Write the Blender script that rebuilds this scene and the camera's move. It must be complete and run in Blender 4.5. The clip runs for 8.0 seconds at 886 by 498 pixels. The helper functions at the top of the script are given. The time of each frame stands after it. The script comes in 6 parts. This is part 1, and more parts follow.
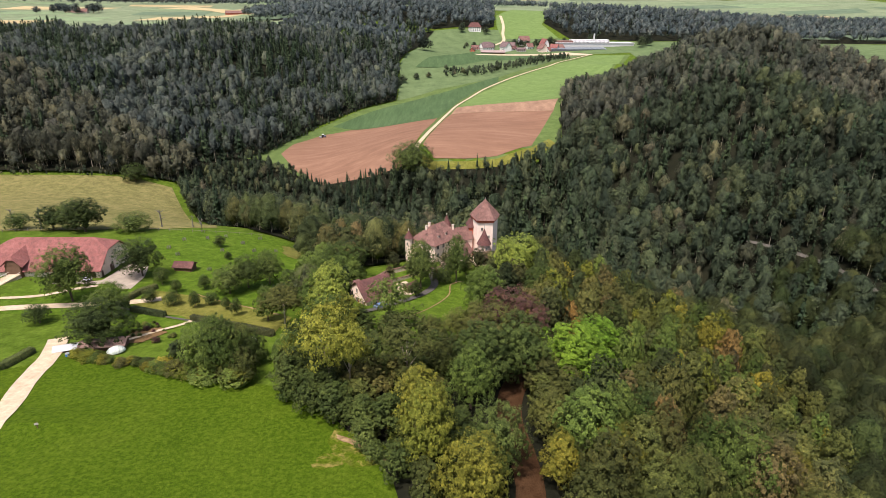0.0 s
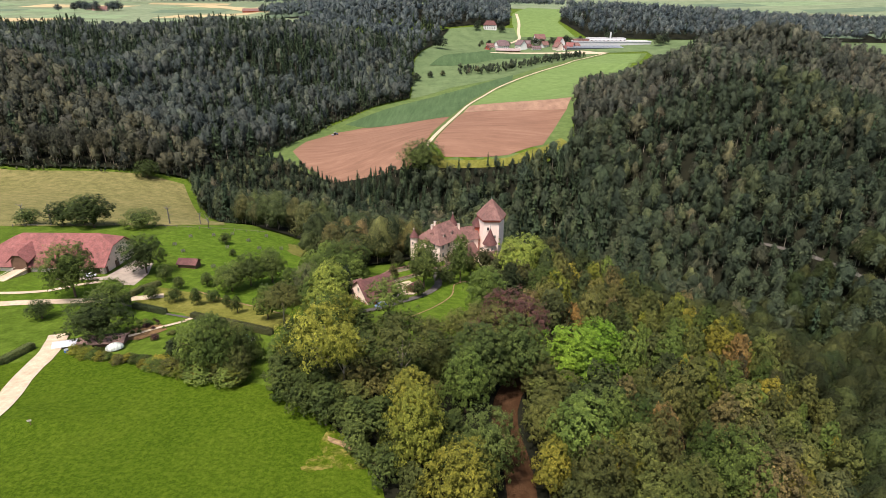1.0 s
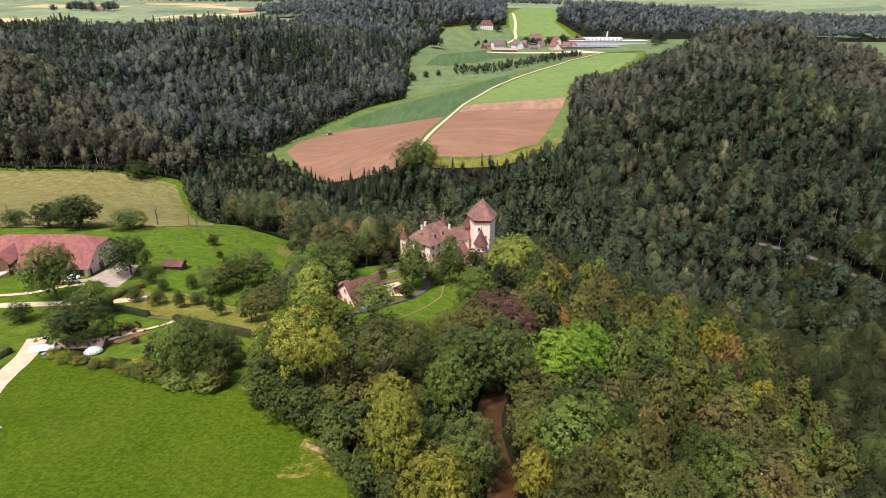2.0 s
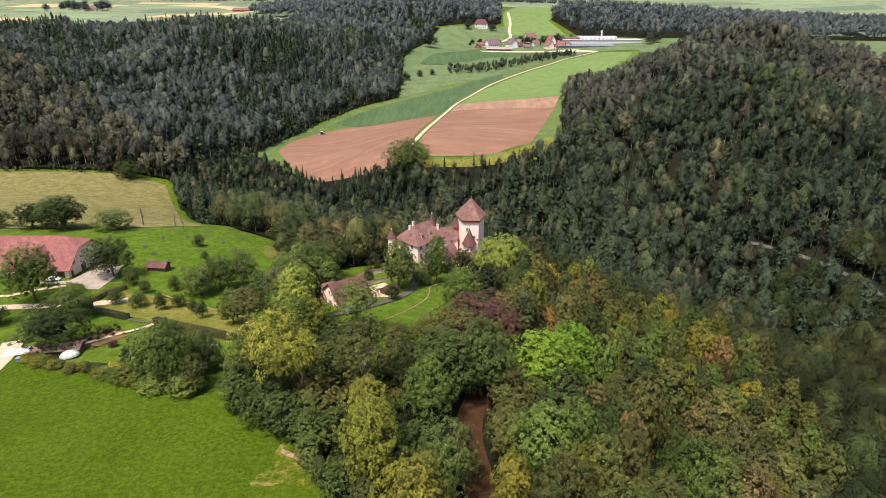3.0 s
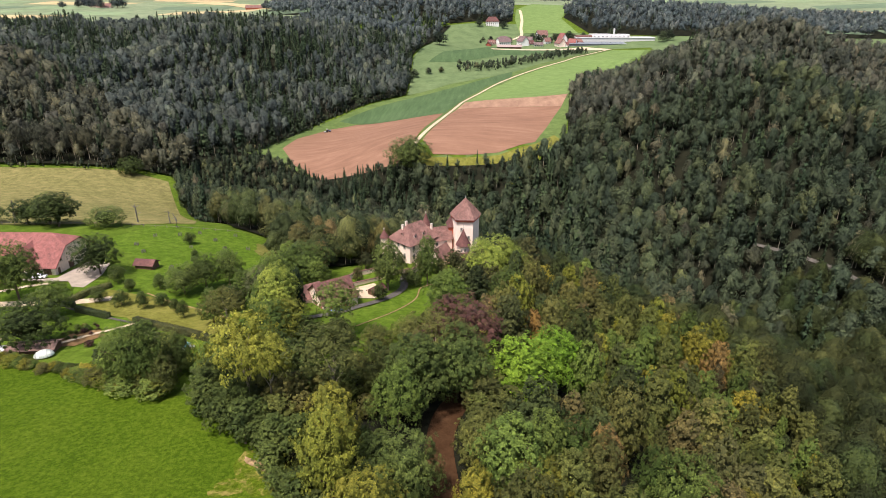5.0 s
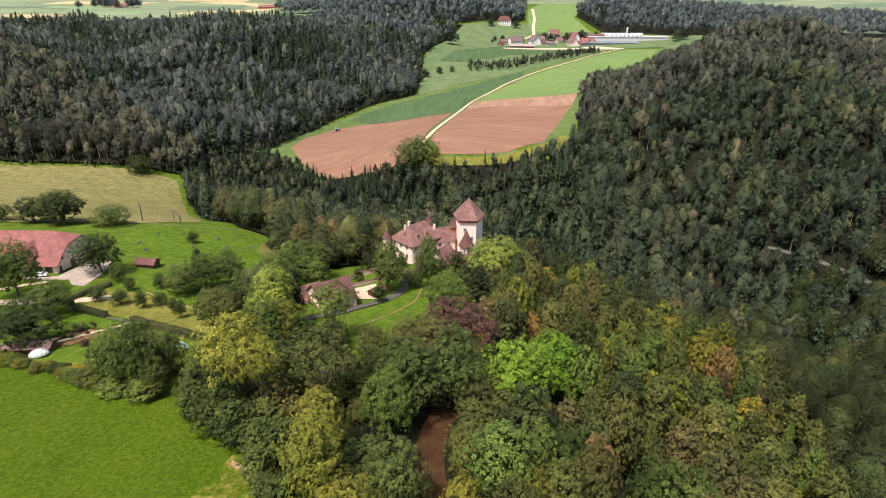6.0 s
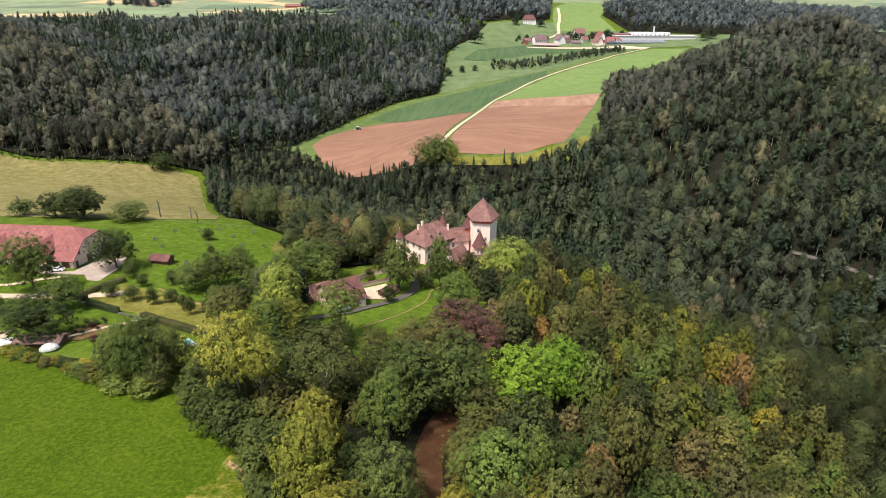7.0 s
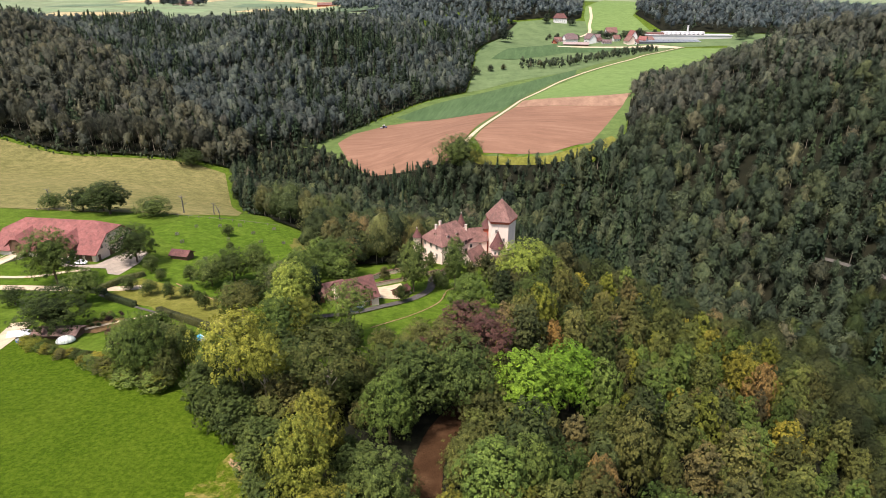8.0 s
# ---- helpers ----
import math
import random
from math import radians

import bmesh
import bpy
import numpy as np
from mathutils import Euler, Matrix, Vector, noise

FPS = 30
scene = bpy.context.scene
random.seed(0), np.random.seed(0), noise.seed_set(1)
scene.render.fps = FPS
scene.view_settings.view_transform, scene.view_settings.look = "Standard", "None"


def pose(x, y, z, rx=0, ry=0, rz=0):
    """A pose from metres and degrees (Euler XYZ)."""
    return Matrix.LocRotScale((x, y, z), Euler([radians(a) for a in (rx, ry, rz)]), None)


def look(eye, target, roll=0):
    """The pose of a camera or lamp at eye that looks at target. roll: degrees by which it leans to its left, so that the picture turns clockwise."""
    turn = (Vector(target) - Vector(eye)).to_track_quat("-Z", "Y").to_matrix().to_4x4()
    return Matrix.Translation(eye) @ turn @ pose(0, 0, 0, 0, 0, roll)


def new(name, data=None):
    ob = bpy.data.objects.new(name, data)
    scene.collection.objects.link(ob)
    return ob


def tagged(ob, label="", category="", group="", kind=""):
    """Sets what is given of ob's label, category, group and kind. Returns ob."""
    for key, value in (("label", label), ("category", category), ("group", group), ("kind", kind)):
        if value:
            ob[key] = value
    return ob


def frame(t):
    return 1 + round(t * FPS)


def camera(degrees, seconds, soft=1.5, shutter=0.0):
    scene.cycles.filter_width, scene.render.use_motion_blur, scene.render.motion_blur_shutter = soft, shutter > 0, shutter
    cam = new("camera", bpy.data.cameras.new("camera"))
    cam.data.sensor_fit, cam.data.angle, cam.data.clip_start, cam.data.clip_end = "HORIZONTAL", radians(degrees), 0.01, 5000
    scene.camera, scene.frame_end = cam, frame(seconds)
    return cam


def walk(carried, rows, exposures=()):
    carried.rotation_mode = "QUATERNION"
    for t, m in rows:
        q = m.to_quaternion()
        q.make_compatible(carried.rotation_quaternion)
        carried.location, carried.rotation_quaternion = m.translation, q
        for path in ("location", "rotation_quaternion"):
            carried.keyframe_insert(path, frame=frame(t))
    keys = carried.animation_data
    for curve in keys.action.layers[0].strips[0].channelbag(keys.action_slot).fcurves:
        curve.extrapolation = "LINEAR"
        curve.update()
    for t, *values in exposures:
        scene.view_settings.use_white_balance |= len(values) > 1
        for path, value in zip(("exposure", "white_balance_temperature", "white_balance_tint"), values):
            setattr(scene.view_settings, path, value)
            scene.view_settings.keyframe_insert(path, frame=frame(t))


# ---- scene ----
# The camera: a drone gliding sideways over the ridge.
cam = camera(72.5, 8.0, soft=0.7)
PATH = [
    (0, (-0.355, 0.081, 98.931), (-0.352, 1.926, 98.16), 0.4),
    (0.5, (1.724, 1.086, 98.742), (1.697, 2.93, 97.967), 0.4),
    (1, (3.583, 2.38, 98.498), (3.537, 4.222, 97.722), 0.4),
    (2.5, (8.539, 6.652, 97.207), (8.504, 8.495, 96.431), 0.3),
    (3, (10.305, 7.843, 96.939), (10.275, 9.686, 96.161), 0.3),
    (3.5, (12.219, 8.943, 96.679), (12.184, 10.784, 95.899), 0.3),
    (4, (14.178, 10.017, 96.424), (14.131, 11.858, 95.644), 0.3),
    (4.5, (16.111, 11.208, 96.198), (16.053, 13.048, 95.416), 0.3),
    (6, (21.58, 15.174, 95.436), (21.468, 17.01, 94.651), 0.2),
    (6.5, (23.312, 16.466, 95.261), (23.172, 18.299, 94.474), 0.1),
    (7, (25.212, 17.619, 95.085), (25.025, 19.448, 94.297), 0.1),
    (7.5, (27.14, 18.773, 94.916), (26.898, 20.595, 94.127), 0.1),
    (8, (29.042, 20.0, 94.766), (28.764, 21.816, 93.975), -0.0),
]
walk(cam, [(t, look(eye, target, roll)) for t, eye, target, roll in PATH], [(0, 0.83), (2.5, 0.92), (4.5, 0.96), (8, 0.99)])

# World, sun
SUN_EL, SUN_AZ = radians(64), radians(212)
world = bpy.data.worlds.new("overcast_sky")
scene.world = world
world.use_nodes = True
wn, wl = world.node_tree.nodes, world.node_tree.links
sky = wn.new("ShaderNodeTexSky")
sky.sky_type, sky.sun_disc = "NISHITA", False
sky.sun_elevation, sky.sun_rotation = SUN_EL, SUN_AZ
sky.dust_density, sky.air_density = 3.0, 1.0
soft_sky = wn.new("ShaderNodeHueSaturation")
soft_sky.inputs["Saturation"].default_value = 0.8
wl.new(sky.outputs[0], soft_sky.inputs["Color"])
wl.new(soft_sky.outputs[0], wn["Background"].inputs["Color"])
wn["Background"].inputs["Strength"].default_value = 0.1
sun = new("sun", bpy.data.lights.new("sun", "SUN"))
sun.data.energy, sun.data.angle, sun.data.color = 3.85, radians(7), (1.0, 0.885, 0.82)
sun.matrix_world = look((math.sin(SUN_AZ) * 500, math.cos(SUN_AZ) * 500, 500 * math.tan(SUN_EL)), (0, 0, 0))


# Materials
def material(name, rough=0.8):
    m = bpy.data.materials.new(name)
    m.use_nodes = True
    b = m.node_tree.nodes["Principled BSDF"]
    b.inputs["Roughness"].default_value = rough
    b.inputs["Specular IOR Level"].default_value = 0.25
    return m, m.node_tree.nodes, m.node_tree.links, b


def coords(n, links, scale):
    t = n.new("ShaderNodeTexCoord")
    mp = n.new("ShaderNodeMapping")
    mp.inputs["Scale"].default_value = scale if isinstance(scale, tuple) else (scale,) * 3
    links.new(t.outputs["Object"], mp.inputs["Vector"])
    return mp.outputs[0]


def noise_node(n, links, vec, scale, detail=4.0, rough=0.6):
    t = n.new("ShaderNodeTexNoise")
    t.inputs["Scale"].default_value, t.inputs["Detail"].default_value = scale, detail
    t.inputs["Roughness"].default_value = rough
    links.new(vec, t.inputs["Vector"])
    return t.outputs["Fac"]


def ramp(n, links, fac, stops):
    r = n.new("ShaderNodeValToRGB")
    e = r.color_ramp.elements
    while len(e) < len(stops):
        e.new(0.5)
    for el, (p, c) in zip(e, stops):
        el.position, el.color = p, (*c, 1)
    links.new(fac, r.inputs["Fac"])
    return r.outputs["Color"]


def mixed(n, links, fac, a, b, blend="MIX"):
    m = n.new("ShaderNodeMix")
    m.data_type, m.blend_type = "RGBA", blend
    for sock, v in ((m.inputs["Factor"], fac), (m.inputs["A"], a), (m.inputs["B"], b)):
        if isinstance(v, (int, float)):
            sock.default_value = v
        elif isinstance(v, tuple):
            sock.default_value = (*v, 1)
        else:
            links.new(v, sock)
    return m.outputs["Result"]


def bump(n, links, b, height, strength, distance):
    bp = n.new("ShaderNodeBump")
    bp.inputs["Strength"].default_value, bp.inputs["Distance"].default_value = strength, distance
    links.new(height, bp.inputs["Height"])
    links.new(bp.outputs[0], b.inputs["Normal"])


def ground_mat(name, low, mid, high, patch=0.02, grain=1.2, stretch=(1, 1, 1), relief=0.25, rough=0.9, crisp=0.0):
    """Soil or grass: broad patches and fine grain, at real size."""
    m, n, links, b = material(name, rough)
    b.inputs["Specular IOR Level"].default_value = 0.04
    vec = coords(n, links, 1.0)
    svec = coords(n, links, stretch)
    big = noise_node(n, links, vec, patch, 5.0, 0.6)
    fine = noise_node(n, links, svec, grain, 4.0, 0.75)
    c1 = ramp(n, links, big, [(0.34, low), (0.5, mid), (0.66, high)])
    c2 = ramp(n, links, fine, [(0.3 + 0.1 * crisp, tuple(v * (0.62 - 0.2 * crisp) for v in mid)), (0.5, mid), (0.72 - 0.1 * crisp, tuple(min(1, v * (1.45 + 0.4 * crisp)) for v in mid))])
    tuft = noise_node(n, links, svec, grain * 0.22, 5.0, 0.7)
    c3 = ramp(n, links, tuft, [(0.32 + 0.08 * crisp, tuple(v * 0.7 for v in low)), (0.5, mid), (0.7 - 0.08 * crisp, tuple(min(1, v * 1.25) for v in high))])
    links.new(mixed(n, links, 0.45, mixed(n, links, 0.5, c1, c2), c3), b.inputs["Base Color"])
    bump(n, links, b, fine, 0.8, relief)
    return m


def leaf_mat(name, tints, glow=0.07, lift=(1.55, 1.34, 2.3), even=0.0, hot=1.45):
    """Foliage: each tree has its own tint and depth of colour, each spray a slightly different shade."""
    m, n, links, b = material(name, 0.55)
    b.inputs["Specular IOR Level"].default_value = 0.1
    a = n.new("ShaderNodeAttribute")
    a.attribute_name = "tint"
    info = n.new("ShaderNodeObjectInfo")
    add = n.new("ShaderNodeMath")
    add.operation = "ADD"
    links.new(a.outputs["Fac"], add.inputs[0])
    links.new(info.outputs["Random"], add.inputs[1])
    fr = n.new("ShaderNodeMath")
    fr.operation = "FRACT"
    links.new(add.outputs[0], fr.inputs[0])
    mean = [sum(c[k] for p, c in tints) / len(tints) for k in range(3)]
    base = ramp(n, links, fr.outputs[0], [(p, tuple((c[k] * (1 - even) + mean[k] * even) * lift[k] for k in range(3))) for p, c in tints])
    geo = n.new("ShaderNodeNewGeometry")
    shade = ramp(n, links, geo.outputs["Random Per Island"], [(0.0, (0.62, 0.66, 0.64)), (0.5, (0.96, 0.96, 0.96)), (0.85, (1.2, 1.18, 1.08)), (1.0, (hot, hot * 0.97, hot * 0.85))])
    # the shade within a crown is painted: inner masses take half the leaf colour
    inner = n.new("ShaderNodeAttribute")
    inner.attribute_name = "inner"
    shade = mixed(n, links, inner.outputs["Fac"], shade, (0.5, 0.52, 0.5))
    spots = noise_node(n, links, geo.outputs["Position"], 0.28, 3.0)
    dapple = ramp(n, links, spots, [(0.34, (0.74, 0.78, 0.78)), (0.66, (1.25, 1.2, 1.08))])
    col = mixed(n, links, 1.0, mixed(n, links, 1.0, base, shade, "MULTIPLY"), dapple, "MULTIPLY")
    twigs = noise_node(n, links, geo.outputs["Position"], 1.3, 4.0, 0.7)
    col = mixed(n, links, 1.0, col, ramp(n, links, twigs, [(0.34, (0.68, 0.7, 0.7)), (0.66, (1.3, 1.27, 1.2))]), "MULTIPLY")
    bump(n, links, b, twigs, 0.9, 0.8)
    own = n.new("ShaderNodeMath")
    own.operation = "MULTIPLY"
    own.inputs[1].default_value = 7.31
    links.new(fr.outputs[0], own.inputs[0])
    own2 = n.new("ShaderNodeMath")
    own2.operation = "FRACT"
    links.new(own.outputs[0], own2.inputs[0])
    col = mixed(n, links, 1.0, col, ramp(n, links, own2.outputs[0], [(0.0, tuple(1 - (1 - v) * (1 - even) for v in (0.6, 0.62, 0.62))), (1.0, tuple(1 + v * (1 - even) for v in (0.46, 0.42, 0.32)))]), "MULTIPLY")
    links.new(col, b.inputs["Base Color"])
    tr = n.new("ShaderNodeBsdfTranslucent")
    links.new(col, tr.inputs["Color"])
    mix = n.new("ShaderNodeMixShader")
    mix.inputs[0].default_value = glow
    links.new(b.outputs[0], mix.inputs[1])
    links.new(tr.outputs[0], mix.inputs[2])
    links.new(mix.outputs[0], n["Material Output"].inputs["Surface"])
    return m


def plain_mat(name, colour, rough=0.8, grain=3.0, spread=0.25, metal=0.0, patch=0.4):
    """A surface with grain and stains at two scales."""
    m, n, links, b = material(name, rough)
    vec = coords(n, links, 1.0)
    f1 = noise_node(n, links, vec, patch, 4.0)
    f2 = noise_node(n, links, vec, grain, 5.0, 0.7)
    lo, hi = tuple(v * (1 - spread) for v in colour), tuple(min(1, v * (1 + spread)) for v in colour)
    c = mixed(n, links, 0.5, ramp(n, links, f1, [(0.3, lo), (0.7, hi)]), ramp(n, links, f2, [(0.3, lo), (0.7, hi)]))
    links.new(c, b.inputs["Base Color"])
    b.inputs["Metallic"].default_value = metal
    bump(n, links, b, f2, 0.4, 0.03)
    return m


MEADOW = ground_mat("meadow_grass", (0.036, 0.068, 0.0035), (0.051, 0.088, 0.005), (0.084, 0.116, 0.0105), 0.045, 5.0, relief=0.3, crisp=1.0)
# Leaf litter coloured almost black: the shade between the trees is painted in.
SHADED_FLOOR = ground_mat("shaded_forest_floor", (0.008, 0.009, 0.006), (0.012, 0.013, 0.008), (0.018, 0.017, 0.01), 0.05, 0.8)
PASTURE = ground_mat("dry_pasture", (0.1, 0.105, 0.034), (0.142, 0.132, 0.05), (0.19, 0.162, 0.07), 0.03, 0.9, crisp=0.7)
ORCHARD = ground_mat("orchard_grass", (0.043, 0.082, 0.007), (0.064, 0.11, 0.01), (0.094, 0.134, 0.018), 0.07, 1.6, relief=0.4, crisp=0.8)
PLOUGHED = ground_mat("ploughed_soil", (0.148, 0.082, 0.056), (0.184, 0.104, 0.07), (0.238, 0.141, 0.097), 0.02, 0.5, (0.25, 1.4, 1), crisp=-0.9)
STUBBLE = ground_mat("stubble", (0.19, 0.115, 0.082), (0.235, 0.145, 0.1), (0.29, 0.19, 0.13), 0.03, 0.5, (1.2, 0.25, 1))
CORN = ground_mat("maize_rows", (0.042, 0.074, 0.032), (0.056, 0.093, 0.04), (0.074, 0.112, 0.052), 0.02, 0.5, (1.5, 0.12, 1))
# Clover green with extra blue: a little valley haze is put into it.
BRIGHT_FIELD = ground_mat("clover_field", (0.096, 0.15, 0.046), (0.116, 0.172, 0.055), (0.138, 0.192, 0.068), 0.01, 0.4)
ROUGH_GRASS = ground_mat("rough_grass", (0.048, 0.083, 0.008), (0.064, 0.102, 0.011), (0.088, 0.124, 0.018), 0.03, 0.8, crisp=0.8)
# Valley grass greyed and blued, with the haze as part of its colour.
HAZED_GRASS = ground_mat("hazed_far_grass", (0.07, 0.108, 0.048), (0.092, 0.13, 0.058), (0.116, 0.154, 0.072), 0.008, 0.2)
GRAVEL = ground_mat("pale_gravel", (0.36, 0.29, 0.2), (0.43, 0.35, 0.25), (0.5, 0.42, 0.31), 0.2, 3.0, relief=0.05)
YARD = ground_mat("trodden_yard", (0.24, 0.2, 0.165), (0.3, 0.255, 0.21), (0.36, 0.31, 0.26), 0.2, 2.0, relief=0.04)
DRY_GRASS = ground_mat("dry_grass", (0.1, 0.105, 0.02), (0.125, 0.125, 0.026), (0.155, 0.145, 0.04), 0.08, 1.2, crisp=0.8)
ASPHALT = ground_mat("worn_asphalt", (0.055, 0.05, 0.045), (0.08, 0.074, 0.066), (0.115, 0.106, 0.095), 0.2, 4.0, relief=0.03)
BARE_SOIL = ground_mat("bare_soil", (0.12, 0.075, 0.035), (0.17, 0.105, 0.05), (0.22, 0.15, 0.075), 0.15, 1.5)
# Plateau grass, crop and ley: distance haze is painted into these three colours.
HAZED_PLATEAU = ground_mat("hazed_plateau_grass", (0.11, 0.15, 0.085), (0.15, 0.185, 0.11), (0.19, 0.22, 0.14), 0.004, 0.1)
HAZED_CROP = ground_mat("hazed_far_crop", (0.08, 0.115, 0.075), (0.1, 0.14, 0.09), (0.125, 0.16, 0.105), 0.006, 0.1)
HAZED_LEY = ground_mat("hazed_far_ley", (0.13, 0.185, 0.1), (0.16, 0.215, 0.12), (0.19, 0.24, 0.14), 0.006, 0.1)
VERGE = ground_mat("valley_verge", (0.062, 0.096, 0.03), (0.08, 0.118, 0.036), (0.108, 0.142, 0.05), 0.02, 0.4)
STRAW = ground_mat("straw", (0.28, 0.22, 0.12), (0.36, 0.29, 0.16), (0.43, 0.36, 0.21), 0.01, 0.2)
DRY_EARTH = ground_mat("dry_earth", (0.14, 0.1, 0.05), (0.2, 0.14, 0.075), (0.29, 0.2, 0.115), 0.5, 2.0, relief=0.05, crisp=1.0)
# Reddish lane soil, darker than bare soil: the trees' deep shade is coloured in.
LANE_SOIL = ground_mat("shaded_lane_soil", (0.032, 0.016, 0.008), (0.05, 0.026, 0.013), (0.074, 0.042, 0.022), 0.3, 1.8)
LEAF_BROAD = leaf_mat("broad_leaves", [(0.0, (0.036, 0.058, 0.016)), (0.25, (0.055, 0.080, 0.018)), (0.5, (0.076, 0.086, 0.022)), (0.7, (0.063, 0.094, 0.020)), (0.86, (0.108, 0.112, 0.025)), (0.95, (0.104, 0.092, 0.028)), (1.0, (0.050, 0.073, 0.018))], lift=(1.0, 0.9, 1.6))
LEAF_DARK = leaf_mat("dark_green_leaves", [(0.0, (0.046, 0.074, 0.018)), (0.5, (0.058, 0.083, 0.02)), (1.0, (0.05, 0.078, 0.019))], lift=(1.15, 1.08, 1.4))
LEAF_TURNING = leaf_mat("turning_leaves", [(0.0, (0.15, 0.165, 0.025)), (0.35, (0.19, 0.185, 0.026)), (0.6, (0.11, 0.14, 0.022)), (1.0, (0.14, 0.165, 0.022))], lift=(1.05, 0.95, 1.2))
LEAF_CONIFER = leaf_mat("conifer_needles", [(0.0, (0.022, 0.037, 0.022)), (0.5, (0.037, 0.053, 0.027)), (1.0, (0.030, 0.044, 0.025))], 0.15, lift=(1.0, 1.05, 1.15))
LEAF_YELLOW = leaf_mat("yellowing_leaves", [(0.0, (0.34, 0.35, 0.07)), (0.5, (0.27, 0.31, 0.065)), (1.0, (0.32, 0.33, 0.07))], glow=0.2, lift=(0.7, 0.7, 0.7))
LEAF_BRIGHT = leaf_mat("bright_green_leaves", [(0.0, (0.11, 0.215, 0.018)), (1.0, (0.135, 0.235, 0.022))], lift=(1.0, 0.95, 1.3))
LEAF_FRESH = leaf_mat("mid_green_leaves", [(0.0, (0.075, 0.128, 0.022)), (1.0, (0.1, 0.15, 0.026))], lift=(0.95, 0.86, 1.3))
LEAF_LIME = leaf_mat("light_green_leaves", [(0.0, (0.13, 0.19, 0.03)), (1.0, (0.16, 0.2, 0.035))], lift=(0.95, 0.95, 1.2))
LEAF_PALE = leaf_mat("grey_green_leaves", [(0.0, (0.15, 0.17, 0.08)), (1.0, (0.18, 0.19, 0.1))], lift=(0.9, 0.9, 0.95))
LEAF_COPPER = leaf_mat("copper_leaves", [(0.0, (0.1, 0.056, 0.046)), (1.0, (0.115, 0.066, 0.052))], lift=(0.74, 0.66, 0.85))
LEAF_OLIVE = leaf_mat("olive_leaves", [(0.0, (0.09, 0.108, 0.027)), (0.5, (0.112, 0.12, 0.031)), (0.8, (0.13, 0.12, 0.035)), (1.0, (0.1, 0.121, 0.027))], glow=0.14, lift=(0.9, 0.93, 1.2))
LEAF_RUST = leaf_mat("rusty_leaves", [(0.0, (0.15, 0.095, 0.035)), (1.0, (0.19, 0.105, 0.03))], lift=(1.05, 1.15, 1.4))
# Leaves toned darker and bluer: hillside shade and haze are put into the colour.
LEAF_SHADE = leaf_mat("shade_toned_leaves", [(0.0, (0.030, 0.046, 0.022)), (0.2, (0.068, 0.084, 0.035)), (0.4, (0.043, 0.062, 0.030)), (0.6, (0.095, 0.103, 0.041)), (0.75, (0.061, 0.086, 0.035)), (0.9, (0.142, 0.151, 0.049)), (0.95, (0.128, 0.101, 0.051)), (1.0, (0.054, 0.074, 0.032))], lift=(0.62, 0.68, 1.05), even=0.25)
# Olive flank foliage, darkened in colour to carry the valley's shade.
LEAF_FLANK_SHADE = leaf_mat("shaded_flank_leaves", [(0.0, (0.034, 0.042, 0.018)), (0.25, (0.062, 0.062, 0.025)), (0.5, (0.042, 0.056, 0.022)), (0.75, (0.07, 0.068, 0.028)), (1.0, (0.04, 0.046, 0.02))], lift=(0.66, 0.76, 0.75))
# Distant foliage, paler and bluer: the haze in front of it is painted in.
LEAF_FAR_HAZE = leaf_mat("hazed_distant_leaves", [(0.0, (0.05, 0.066, 0.074)), (0.35, (0.085, 0.1, 0.098)), (0.6, (0.062, 0.078, 0.084)), (0.85, (0.1, 0.108, 0.1)), (1.0, (0.058, 0.07, 0.078))], lift=(0.9, 0.95, 1.1))
LEAF_SPUR = leaf_mat("spur_leaves", [(0.0, (0.05, 0.056, 0.036)), (0.25, (0.098, 0.096, 0.05)), (0.5, (0.07, 0.076, 0.046)), (0.75, (0.12, 0.112, 0.052)), (1.0, (0.062, 0.062, 0.046))], lift=(0.72, 0.76, 1.1), even=0.25)
LEAF_CREST = leaf_mat("crest_leaves", [(0.0, (0.05, 0.056, 0.036)), (0.3, (0.09, 0.088, 0.052)), (0.5, (0.058, 0.076, 0.042)), (0.8, (0.115, 0.1, 0.058)), (1.0, (0.062, 0.068, 0.046))], lift=(0.84, 0.9, 1.25), even=0.2)
# Foliage of the large left wood, with blue haze mixed into its tints.
LEAF_HAZE = leaf_mat("hazed_blue_leaves", [(0.0, (0.037, 0.049, 0.049)), (0.2, (0.076, 0.085, 0.073)), (0.4, (0.049, 0.063, 0.061)), (0.6, (0.104, 0.104, 0.083)), (0.75, (0.067, 0.085, 0.076)), (0.92, (0.152, 0.159, 0.098)), (1.0, (0.061, 0.073, 0.067))], lift=(0.7, 0.77, 0.95), even=0.4)
BARK = plain_mat("bark", (0.12, 0.09, 0.065), 0.95, 4.0, 0.4)
PALE_BARK = plain_mat("pale_bark", (0.3, 0.26, 0.2), 0.95, 4.0, 0.35)
DRY_TURF = ground_mat("dry_turf", (0.05, 0.085, 0.004), (0.066, 0.092, 0.007), (0.2, 0.15, 0.05), 0.5, 2.0, crisp=1.2)


